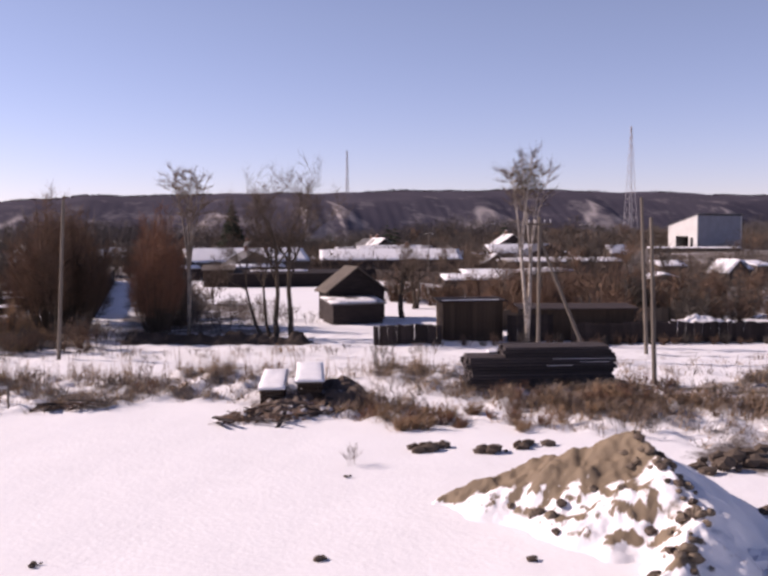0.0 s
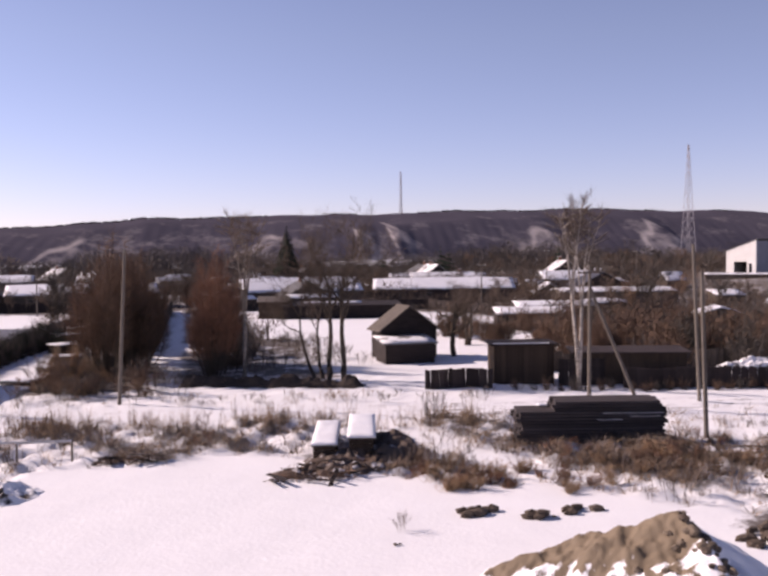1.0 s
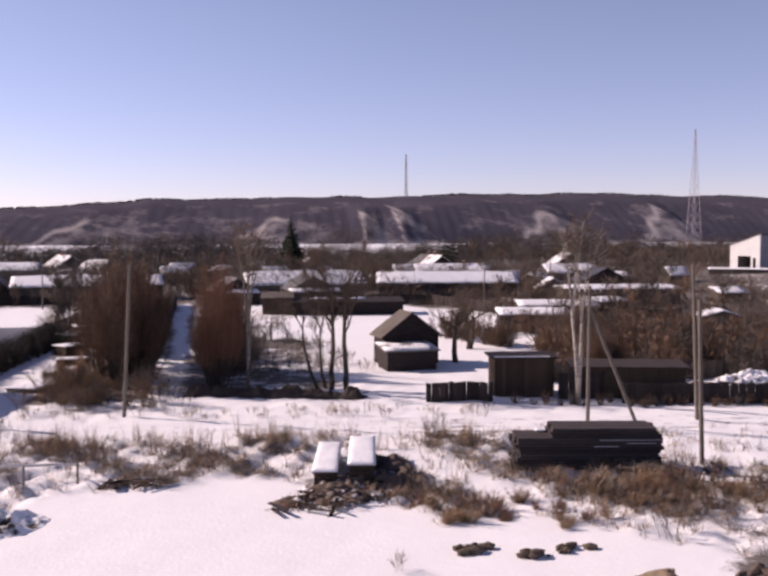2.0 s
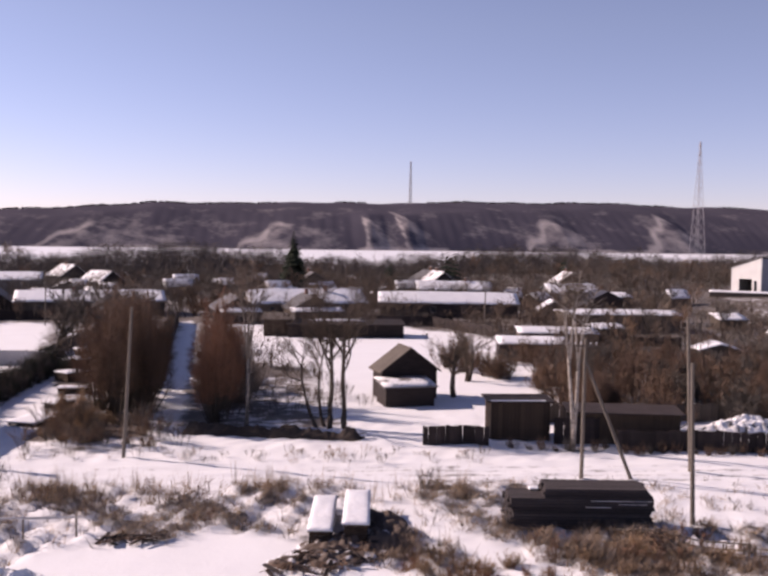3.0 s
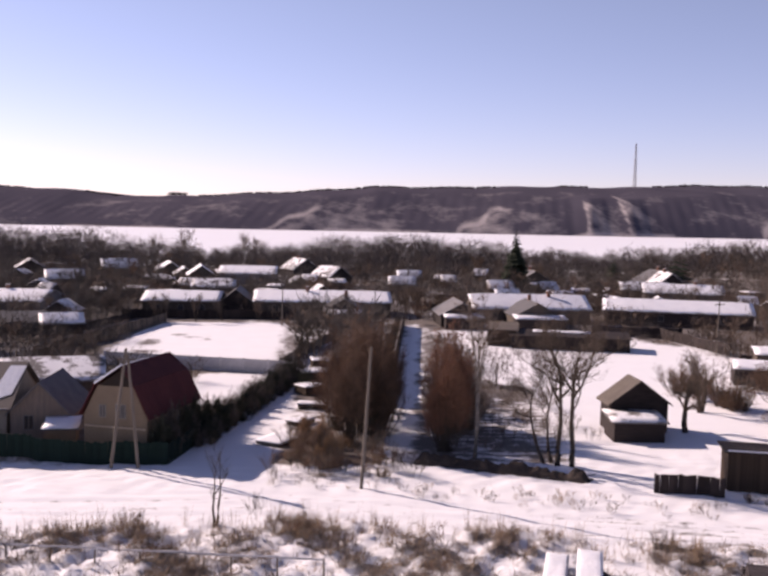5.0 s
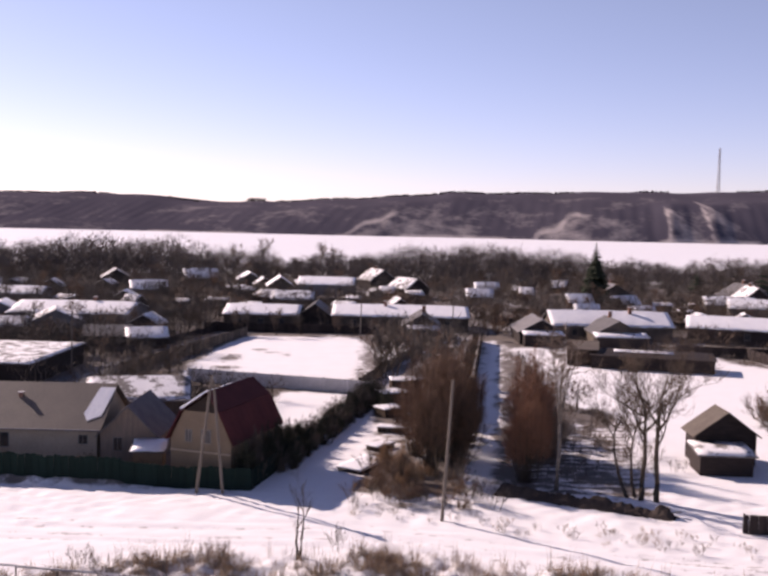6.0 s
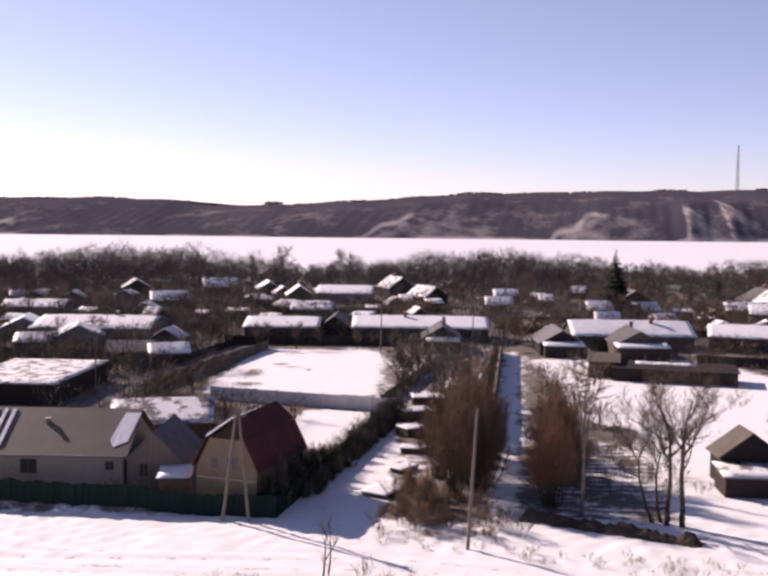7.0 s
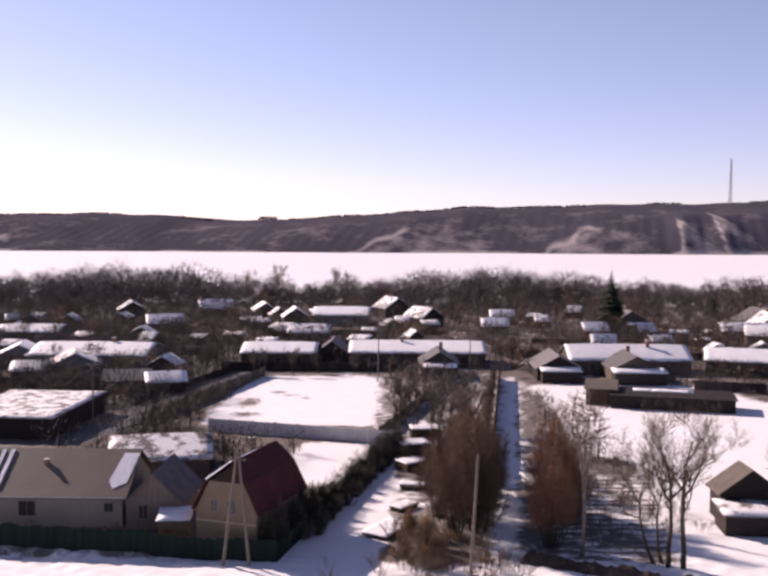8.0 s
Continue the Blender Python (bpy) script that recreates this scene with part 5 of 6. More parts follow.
for label, x, y, rz, w, d, ev, rg, wall, snow, win, ch in ROWS:
    if w >= 9 and rz < -80:
        ev, rg = ev + 0.25, ev + 0.25 + (0.95 if 30 < x < 80 and y < 180 else 0.65) * (rg - ev)
    gable_house("house" if w * d > 45 else "hut", label, "house" if w * d > 45 else "hut", x, y, rz, w, d, ev, rg, wall=wall, snow=snow, windows=win, chimney=ch, group=V_, roof="slate_roof" if "hipped roof" in label else "grey_roof")
for lab, x, y, rz, w, d, a, b, wall in (
    ("snow-covered porch roof before a gabled house", 27.2, 157.6, 0, 6.6, 2.6, 2.0, 2.4, "dark_wood"),
    ("snow-covered porch roof before a dark house", 40.4, 156.0, 0, 8.8, 2.8, 2.1, 2.5, "dark_wood"),
    ("snow-covered porch roof of a cottage", 6.3, 160.2, 0, 5.6, 2.4, 2.1, 2.5, "dark_wood"),
            ("snow-covered porch roof of a brown house", 59.5, 238, 0, 9.6, 2.4, 2.3, 2.7, "old_wood"),
    ("low dark shed beyond the meadow", 56.5, 104.5, -18, 9, 4, 1.9, 2.4, "dark_wood"),
    ("low dark shed beyond the meadow", 66, 116, -18, 11, 4, 1.9, 2.4, "old_wood"),
):
    flat_shed("shed", lab, "shed", x, y, rz, w, d, a, b, wall, snow=0.2, roof="grey_roof")

flat_shed("shed", "long dark cow shed under bare dark boards", "shed", 39.8, 134.8, -13, 17.5, 6.0, 1.9, 2.2, "dark_wood", snow=0, roof="dark_wood")
for u, w in ((-3.6, 2.4), (0.4, 5.6)):
    flat_shed("snow_drift", "narrow strip of snow lying on the cow shed", "snow", 39.8 + u, 136.2 - 0.23 * u, -13, w, 1.2, 2.15, 2.2, "roof_snow", snow=0.1, roof="roof_snow")
flat_shed("shed", "brown board hut with a pale roof beside the cow shed", "shed", 30.2, 138.6, -13, 4.4, 6.0, 2.5, 3.0, "brown_wall", snow=0, roof="tan_roof", boards=0.3)

# ---- white shell of a house on the rise ----
shell = thing("house", "unfinished white house with an empty doorway and a grey flank", "house", 153.6, 184.8, -72)
for a in ((-4, -1.9), (1.6, 4)):
    part("wall", boxed(a[0], a[1], -0.2, 0.2, -0.5, 3.4), "white", shell)
part("wall", boxed(2.2, 2.9, -0.26, -0.2, 0.4, 3.0), "glass", shell, "narrow dark window opening")
part("wall", prism([(-4, 3.4), (4, 3.4), (4, 8.6), (-4, 6.0)], -0.2, 0.2), "white", shell, "white sloping gable wall")
part("wall", prism([(-4, -0.5), (4, -0.5), (4, 8.4), (-4, 5.9)], 19.6, 20.0), "white", shell)
part("wall", boxed(-4.0, -3.7, 0.2, 19.6, -0.5, 5.9), "white", shell)
part("wall", boxed(3.7, 4.0, 0.2, 19.6, -0.5, 8.4), "slate", shell, "grey sheet-clad flank")
part("roof", prism([(-4.5, 5.75), (4.4, 8.7), (4.4, 8.9), (-4.5, 5.95)], -0.3, 20.4), "grey_roof", shell)
flat_shed("shed", "long snowy shed roof before the white house", "shed", 147, 173, -40, 20, 3, 0.7, 0.9, "old_wood", snow=0.2)


# ---- masts ----
def lattice(name, label, x, y, z0, high, base, top, panels, r, guys=0):
    t = thing(name, label, "mast", x, y, z=z0)
    for sx, sy in ((-1, -1), (1, -1), (1, 1), (-1, 1)):
        link("leg", bar((sx * base, sy * base, -1), (sx * top, sy * top, high), r, r * 0.8, 4), "steel", t)
    for i in range(panels):
        f0, f1 = (i / panels) ** 0.9, ((i + 1) / panels) ** 0.9
        b0, b1 = base + (top - base) * f0, base + (top - base) * f1
        for (ax, ay), (bx, by) in (((-1, -1), (1, -1)), ((1, -1), (1, 1)), ((1, 1), (-1, 1)), ((-1, 1), (-1, -1))):
            link("brace", bar((ax * b0, ay * b0, f0 * high), (bx * b1, by * b1, f1 * high), r * 0.5, None, 3), "steel", t)
            link("brace", bar((bx * b0, by * b0, f0 * high), (ax * b1, ay * b1, f1 * high), r * 0.5, None, 3), "steel", t)
    return t


mz = float(hill_z(np.array(558.0), np.array(1600.0)))
lattice("radio_mast", "slender grey lattice radio mast on the far hills", 558, 1600, mz, 155 - mz, 2.2, 0.8, 14, 0.32)
lattice("lattice_tower", "tall tapering steel lattice tower", 953, 1300, -3.0, 184, 9, 0.7, 12, 0.35)

# ---- trees ----
bushy = [brush_meshes(s, 10.5, 5.2, 64, 9500, 0.022, 1.1, 0.4) for s in (11, 12, 13)]
scrub = [brush_meshes(s, 4.6, 4.6, 20, 760, 0.05, 0.9) for s in (17, 18)]
brush = [brush_meshes(s, 5.0, 4.6, 30, 2300, 0.032, 0.8) for s in (14, 15)]
birch = [birch_meshes(21, 13.8, 0.18, 1, 0.42, 2.4, 0.3), birch_meshes(22, 13.6, 0.14, 2, 0.5, 1.25, 0.2)]
open_tree = [tree_meshes(31, 14.0, 0.33, 4, 1, 0.05, 3, 0.9, 0.02, 6, 0.14, 4, 0.3), tree_meshes(32, 13.4, 0.3, 4, 1, 0.2, 3, 0.9, 0.02, 6, 0.16, 4, 0.3), tree_meshes(33, 7.6, 0.34, 3, 2, 0.55, 6, 0.8, 0.03, 6, 0.2, 4, 0.15)]
shrub = [tree_meshes(s, 4.0, 0.035, 1, 8, 0.5, 14, 0.8, 0.04, 3, 0.2, 3, 0.4) for s in (41, 42)]
far_tree = [tree_meshes(s, 8.0, 0.14, 2, 2, 0.3, 7, 1.6, 0.1, 3, 0.22, 4, 0.35) for s in (51, 52, 53, 54)]
low_bush = [tree_meshes(s, 1.8, 0.02, 1, 7, 0.8, 7, 0.5, 0.025, 3, 0.2, 3, 0.4) for s in (61, 62)]

rng = random.Random(5)
# the thicket along the lane
for x, y, sc, tw in ((4.2, 74.6, 1.02, 0), (6.2, 75.2, 0.95, 1), (4.8, 79.2, 1.08, 2), (6.6, 80.6, 1.0, 0), (3.0, 79.5, 0.92, 1), (5.7, 85.2, 1.0, 1), (7.6, 88, 0.9, 2)):
    tree("thicket_bush", "tall dense brown bush beside the snowy lane", bushy[tw], x, y, rng.uniform(0, 360), sc, "bark", ("twig_brown", "twig_thicket")[tw % 2], "bush", "thicket along the lane", tall=rng.uniform(1.05, 1.2))
for x, y, sc, tw in ((1.7, 71.8, 0.38, 1), (0.4, 74.2, 0.32, 2), (2.6, 69.3, 0.3, 0)):
    tree("thicket_bush", "dense tan bush on the thicket's edge", bushy[tw], x, y, 70 * x, sc, "bark", "twig_tan", "bush", "thicket along the lane")
for x, y, sc in ((-1.6, 108, 1.0), (1.2, 113, 1.1), (3.4, 106, 1.1), (0.2, 120, 1.1), (5.5, 118, 1.1), (4.4, 96, 1.2), (7.5, 100, 1.2), (8.6, 112, 1.1)):
    tree("bare_tree", "tall dark bare tree behind the thicket", far_tree[int(y) % 4], x, y, 50 * x, sc, "bark", "twig_dark", "tree", "village trees", tall=1.15)
for k in range(30):
    x, y = rng.uniform(-0.8, 6.2), rng.uniform(64, 73.5)
    tree("low_bush", "low tan bush of dead stalks at the thicket's foot", scrub[k % 2], x, y + max(0, 2 - x) * 1.6, rng.uniform(0, 360), rng.uniform(0.18, 0.36), "bark", ("twig_tan", "straw", "twig_brown")[k % 3], "shrub", "tan bushes")
tree("willow_bush", "tall pale feathery willow bush behind a red-brown one", bushy[2], 14.4, 80.5, 30, 0.9, "bark", "twig_pale", "bush", tall=1.2)
for x, y, sc, tw in ((12.0, 71.8, 0.8, 1), (12.6, 77.5, 0.92, 0)):
    tree("willow_bush", "dense red-brown willow bush beside the snowy lane", bushy[tw], x, y, rng.uniform(0, 360), sc, "bark", "twig_red", "bush", "red willow bushes", tall=1.25)
for k, (x, y, sc) in enumerate(((15.4, 80.5, 0.95), (17.2, 86, 0.8), (14.6, 86, 1.05), (16.2, 92, 0.9))):
    tree("feathery_bush", "tall pale feathery bush in the garden", brush[k % 2], x, y, 70 * k, sc, "bark", "twig_pale", "bush", "pale garden bushes")
for k, (x, y, sc) in enumerate(((-7.6, 74.2, 0.5), (-8.6, 73.2, 0.45), (-7.4, 80, 0.55), (-6.8, 83, 0.55), (-6.1, 86, 0.5), (-5.3, 89, 0.5), (-4.7, 92, 0.5), (-4.1, 95, 0.55), (-3.5, 98, 0.6), (-2.7, 101, 0.65), (-2.0, 104, 0.7), (-0.4, 104, 0.7), (0.0, 99, 0.6))):
    tree("hedge_bush", "dense dark bush beside the green fence", brush[k % 2], x, y, 50 * k, sc, "bark", ("hedge", "twig_dark")[k % 2], "bush", "hedge along the fence")
for k in range(15):
    u = k / 14
    tree("hedge_bush", "dense dark bush beside the green fence", brush[k % 2], -8.6 + 7.2 * u, 76 + 31 * u, 90 * k, rng.uniform(0.42, 0.58), "bark", "hedge", "bush", "hedge along the fence")
for k in range(13):
    u = k / 12
    tree("hedge_bush", "low dark bush between the green fence and the track", brush[k % 2], -7.4 + 7.0 * u, 76 + 29 * u, 80 * k, rng.uniform(0.36, 0.5), "bark", ("twig_dark", "hedge")[k % 2], "bush", "hedge along the fence")
hedge = [brush_meshes(s, 6.6, 3.0, 46, 5200, 0.05, 0.65) for s in (81, 82)]
for k in range(9):
    u = k / 8
    tree("hedge_bush", "tall dense dark green hedge at the fence corner", hedge[k % 2], -10.7 + 2.5 * u + rng.uniform(-0.2, 0.2), 68.8 + 11.5 * u, rng.uniform(0, 360), 0.74 - 0.14 * u + rng.uniform(-0.06, 0.06), "bark", ("hedge", "twig_dark", "hedge")[k % 3], "hedge", "hedge along the fence")
tree("birch_tree", "slender white birch with bare twigs in the garden", birch[0], 14.1, 69.9, 250, 1.0, "dull_birch", "twig", "birch")
tree("birch_tree", "white birch with bare twigs behind the power pole", birch[1], 35.3, 55.9, 20, 1.0, "birch", "twig", "birch")
for x, y, k, sc, rz, tl in ((19.3, 68.1, 1, 0.95, 0, (0, -26)), (20.0, 68.3, 1, 0.92, 35, (0, -22)), (20.3, 67.6, 0, 0.98, 70, (0, 2)), (21.4, 67.2, 0, 1.03, 250, (0, 1))):
    tree("bare_tree", "bare dark garden tree with a fine spreading crown", open_tree[k], x, y, rz, sc, "bark", "twig", "tree", "garden trees", tl)
tree("bare_tree", "low spreading bare apple tree beside the shed", open_tree[2], 35.6, 79.3, 30, 1.0, "bark", "twig", "tree")
tree("bare_tree", "low spreading bare tree behind the shed", open_tree[2], 40.5, 88, 190, 0.9, "bark", "twig", "tree")
sapling = tree_meshes(91, 5.2, 0.11, 2, 2, 0.16, 5, 0.7, 0.016, 5, 0.3, 3, 0.6)
tree("bare_sapling", "young bare tree with two stems at the road's edge", sapling, -5.1, 53.6, 20, 1.15, "bark", "twig_dark", "sapling", "roadside saplings")
for k, (x, y, sc) in enumerate(((-2.6, 54.4, 0.3), (20.6, 46.5, 0.3))):
    tree("bare_sapling", "thin bare saplings at the road's edge", shrub[k % 2], x, y, 50 * k, sc * 1.2, "bark", "twig_dark", "shrub", "roadside saplings", tall=1.5)
tree("dead_stalk", "single dead stalk standing in the open snow field", shrub[0], 12.8, 28.8, 0, 0.22, "twig_dark", "twig", "weed")
for k in range(60):
    x = rng.uniform(-3, 30)
    y = road_y(x) + rng.uniform(2.8, 6.5)
    tree("roadside_weed", "small dead weeds in the trodden snow beside the road", low_bush[k % 2], x, y, rng.uniform(0, 360), rng.uniform(0.25, 0.5), "bark", ("twig", "weeds", "twig_tan")[k % 3], "weed", "roadside weeds")
# lilac and currant bushes in the gardens
for k in range(46):
    x, y = rng.uniform(13, 26), rng.uniform(71, 100)
    tree("garden_bush", "small bare garden bush in the snow", low_bush[k % 2], x, y, rng.uniform(0, 360), rng.uniform(0.6, 1.3), "bark", "twig", "shrub", "garden bushes")
for k in range(26):
    u = k / 25
    tree("hedge_bush", "dark bare hedge bush along the green fence", shrub[k % 2], -9.5 + 8.0 * u + rng.uniform(-0.4, 0.6) - 0.8, 72 + 33 * u, rng.uniform(0, 360), rng.uniform(0.5, 0.7), "bark", "twig_dark", "shrub", "hedge along the fence")
for k, (x0, x1, y0, y1, n, s0, s1) in enumerate(((42, 64, 60, 78, 36, 0.7, 1.1), (1, 9, 64, 68, 9, 0.35, 0.6), (-1, 7, 66, 74, 10, 0.4, 0.8), (-34, -16, 71.5, 73.5, 8, 0.3, 0.5), (42, 75, 80, 104, 34, 0.6, 1.0), (50, 92, 62, 100, 46, 0.6, 1.2), (-2, 4, 63, 67.5, 12, 0.3, 0.55))):
    for j in range(n):
        tree("scrub_bush", "bare brown scrub bush in the snow", (scrub if k in (0, 4, 5) else shrub)[j % 2], rng.uniform(x0, x1), rng.uniform(y0, y1), rng.uniform(0, 360), rng.uniform(s0, s1), "bark", ("twig_dark", "twig_brown", "twig_thicket")[j % 3], "shrub", "scrub bushes")
fence("board_fence", "tall dark board fence along the lane", lane_x(90) - 1.75, 90, lane_x(160) - 1.75, 160, 2.0, 0.4, "dark_wood", dip=0.12)
for k in range(30):
    x, y = rng.uniform(43, 66), rng.uniform(64, 86)
    tree("scrub_bush", "dense dark brown bush in the overgrown plots", bushy[k % 3], x, y + 0.15 * (50 - x), rng.uniform(0, 360), rng.uniform(0.42, 0.62), "bark", ("twig_thicket", "twig_brown", "twig_dark")[k % 3], "bush", "overgrown plots", tall=rng.uniform(0.75, 1.0))
for k in range(30):
    u = k / 29
    tree("roadside_bush", "low dark bush of dead stalks at the fence's foot", scrub[k % 2], 31.5 + 26 * u, 57.6 - 9.0 * u + rng.uniform(-0.6, 0.4) - 0.6 * (u > 0.25), rng.uniform(0, 360), rng.uniform(0.16, 0.3), "bark", ("twig_thicket", "twig_dark", "twig_brown")[k % 3], "shrub", "bushes along the fence")
# row of tall bushes on the lane's sunny side
for k in range(27):
    y = 89 + k * 2.8
    tree("lane_bush", "tall bare bush shading the lane", brush[k % 2], lane_x(y) - 3.1 + rng.uniform(-0.4, 0.3), y, rng.uniform(0, 360), rng.uniform(0.3, 0.5), "bark", ("twig_dark", "twig_brown", "twig_dark")[k % 3], "bush", "bushes along the lane", tall=1.1)
for x, y in ((19.0, 171), (20.8, 173), (18.2, 175), (21.6, 177), (19.8, 180)):
    tree("bare_tree", "bare brown tree at the lane's end", far_tree[int(y) % 4], x, y, 40 * x, 0.8, "bark", "twig", "tree", "village trees")
for k in range(20):
    x = -70 + 4.6 * k + rng.uniform(-1.5, 1.5)
    if abs(x - 6.3) < 5:
        continue
    tree("bare_tree", "bare dark tree before a long snowy roof", far_tree[k % 4], x, rng.uniform(161, 168) + 3 * (x < -50), 70 * k, rng.uniform(0.45, 0.75), "bark", ("twig_dark", "twig")[k % 2], "tree", "village trees")
# trees between the houses
HOLES = [(x, y, max(w, d) * 0.6 + 1.5) for _, x, y, rz, w, d, *_r in ROWS] + [(39.5, 135, 10), (30, 139, 5), (40, 156, 6), (27, 157, 5), (6.3, 160, 5), (150, 176, 16), (136, 162, 10), (126, 150, 8)]
# small outbuildings and plot fences scattered through the gardens
made = 0
SHED_WORDS = ("small dark outbuilding with a snowy roof in a garden", "weathered wooden shed under snow in a garden", "low grey outhouse with a snow cap in a garden")
while made < 62:
    k = made % 3
    x, y = (rng.uniform(-110, -34), rng.uniform(140, 262)) if k == 0 else (rng.uniform(64, 125), rng.uniform(108, 235)) if k == 1 else (rng.uniform(-45, 60), rng.uniform(186, 300))
    w, d = rng.uniform(3, 6), rng.uniform(2.5, 4.5)
    if any((x - hx) ** 2 + (y - hy) ** 2 < (r + 2) ** 2 for hx, hy, r in HOLES) or abs(x - lane_x(y)) < 5 or on_street(x, y):
        continue
    if made % 2:
        flat_shed("outbuilding", SHED_WORDS[k], "shed", x, y, rng.uniform(-25, 20), w, d, rng.uniform(1.6, 2.0), rng.uniform(2.0, 2.6), ("dark_wood", "old_wood", "brown_wall")[k], snow=0.18, group="garden sheds")
    else:
        gable_house("outbuilding", SHED_WORDS[k], "shed", x, y, rng.choice((0, 90)) + rng.uniform(-20, 20), w, d + 1, 1.9, 3.1 + rng.uniform(0, 0.6), wall=("dark_wood", "old_wood", "brown_wall")[k], snow=0.2, over=0.25, group="garden sheds")
    HOLES.append((x, y, 4.0))
    made += 1
for x0, y0, x1, y1 in ((-35.2, 119, -25, 162), (-40.0, 133, -31, 170), (-3.2, 112, 8.0, 158), (48, 150, 62, 146), (-34, 168, 0, 168.5), (-100, 186, -40, 190), (24, 190, 90, 186), (-20, 200, 14, 203), (60, 120, 84, 112), (58, 150, 62, 128), (-80, 150, -50, 146), (-34, 228, 10, 232), (30, 214, 74, 212)):
    fence("plot_fence", "dark weathered board fence between snowy plots", x0, y0, x1, y1, rng.uniform(1.3, 1.8), 0.7, ("dark_wood", "old_wood")[int(abs(x0)) % 2], posts=4.0, dip=0.12)
count = 0
while count < 285:
    y = rng.uniform(100, 335) if count > 60 else rng.uniform(185, 300)
    x = rng.uniform(-0.62 * y, 0.85 * y)
    if -30 < x < -1 and y < 168 or 18 < x < 60 and y < 155 or abs(x - lane_x(y)) < 5 and y < 170:
        continue
    if any((x - hx) ** 2 + (y - hy) ** 2 < r * r for hx, hy, r in HOLES) or on_street(x, y) or -60 < x < -40 and y < 127 or -4 < x < lane_x(y) and y < 162 and rng.random() < 0.7:
        continue
    if y < 185 and rng.random() < 0.35:
        continue
    tree("bare_tree", "bare brown village tree between the houses", far_tree[count % 4], x, y, rng.uniform(0, 360), rng.uniform(0.5, 1.05), "bark", ("twig", "twig_dark", "twig_dark", "twig_brown", "twig")[count % 5], "tree", "village trees", tall=rng.uniform(0.8, 1.1))
    count += 1
for x, y, sc in ((-49, 368, 1.75), (-27, 372, 1.6), (-62, 366, 1.5), (-24, 371, 1.45)):
    tree("bare_tree", "tall bare tree standing above the riverside wood", far_tree[int(-x) % 4], x, y, 3 * x, sc, "bark", "twig_pale", "tree", "riverside trees")
spruce = conifer_meshes(71, 17.0, 5.0, 30)
tree("spruce_tree", "tall dark spruce above the riverside wood", spruce, 52, 230, 0, 1.0, "bark", "needles", "spruce")
pine = conifer_meshes(72, 11.0, 4.2, 9)
for x, y, sc in ((100, 246, 1.05), (104, 250, 0.95), (128, 228, 0.9), (97, 290, 0.8)):
    tree("pine_tree", "broad dark pine among the houses", pine, x, y, x * 7, sc, "bark", "needles", "pine")


# ---- trees along the crest of the far hills ----
def crest_wood():
    r = np.random.RandomState(33)
    V, F = [], []
    for k in range(3000):
        x = r.uniform(-1250, 1750)
        if math.sin(x * 0.008 + 1.0) + 0.6 * math.sin(x * 0.031) < -0.55 and not -250 < x < -224:
            continue
        y = r.uniform(1600, 1655)
        b = float(hill_z(np.array(x), np.array(y)))
        h = r.uniform(1.8, 3.4) + (4.0 if -250 < x < -224 else 0)
        for j in range(7):
            a, q = r.uniform(0, 6.28), r.uniform(0, 1)
            cx, cy, cz = x + math.cos(a) * q * h * 0.6, y + math.sin(a) * q * h * 0.6, b + h * r.uniform(0, 0.5)
            i = len(V)
            V += [(cx - 1.0, cy, cz - 0.5), (cx + 1.0, cy, cz - 0.3), (cx + r.uniform(-0.8, 0.8), cy, cz + h * 0.5)]
            F.append((i, i + 1, i + 2))
    ob = link("crest_wood", mesh_of("crest_wood", V, F), "twig_dark")
    return tagged(ob, "thin dark line of trees along the hill crest", "wood", kind="stuff")


crest_wood()

# ---- riverside wood ----
def wood_belt(name, label, n, xr, yr, hi, seed, material, twigs=70, w=0.2):
    r = np.random.RandomState(seed)
    V, F = [], []
    for k in range(n):
        x, y = r.uniform(*xr), r.uniform(*yr)
        h = r.uniform(*hi) * (1 + 0.08 * float(smooth(60, -150, x))) * (0.9 + 0.25 * math.sin(x * 0.045) + 0.1 * math.sin(x * 0.21))
        b = ground_z(x, y)
        for j in range(twigs):
            a, q = r.uniform(0, 6.28), math.sqrt(r.uniform())
            f = r.uniform(0.04, 0.9)
            R = h * 0.34 * q * math.sin(min(1.0, 0.18 + f * 0.86) * 3.0)
            p = np.array((x + math.cos(a) * R, y + math.sin(a) * R, b + h * f))
            e = p + np.array((math.cos(a) * q + r.uniform(-0.7, 0.7), math.sin(a) * q, r.uniform(0.3, 1.2))) * h * 0.16 * r.uniform(0.5, 1.3)
            s = np.array((r.uniform(-1, 1), r.uniform(-1, 1), 0.0)) * w * (1.6 - f)
            i = len(V)
            V += [p - s, p + s, e]
            F.append((i, i + 1, i + 2))
    ob = link(name, mesh_of(name, [v.tolist() for v in V], F), material)
    return tagged(ob, label, "wood", kind="stuff")


wood_belt("riverside_wood", "belt of bare brown riverside trees", 2100, (-280, 360), (318, 376), (7.0, 12.0), 1, "far_twig", 120, 0.13)
wood_belt("riverside_wood", "grey-brown bare trees in the riverside belt", 700, (-250, 330), (285, 350), (6, 9.5), 2, "far_twig", 120, 0.15)


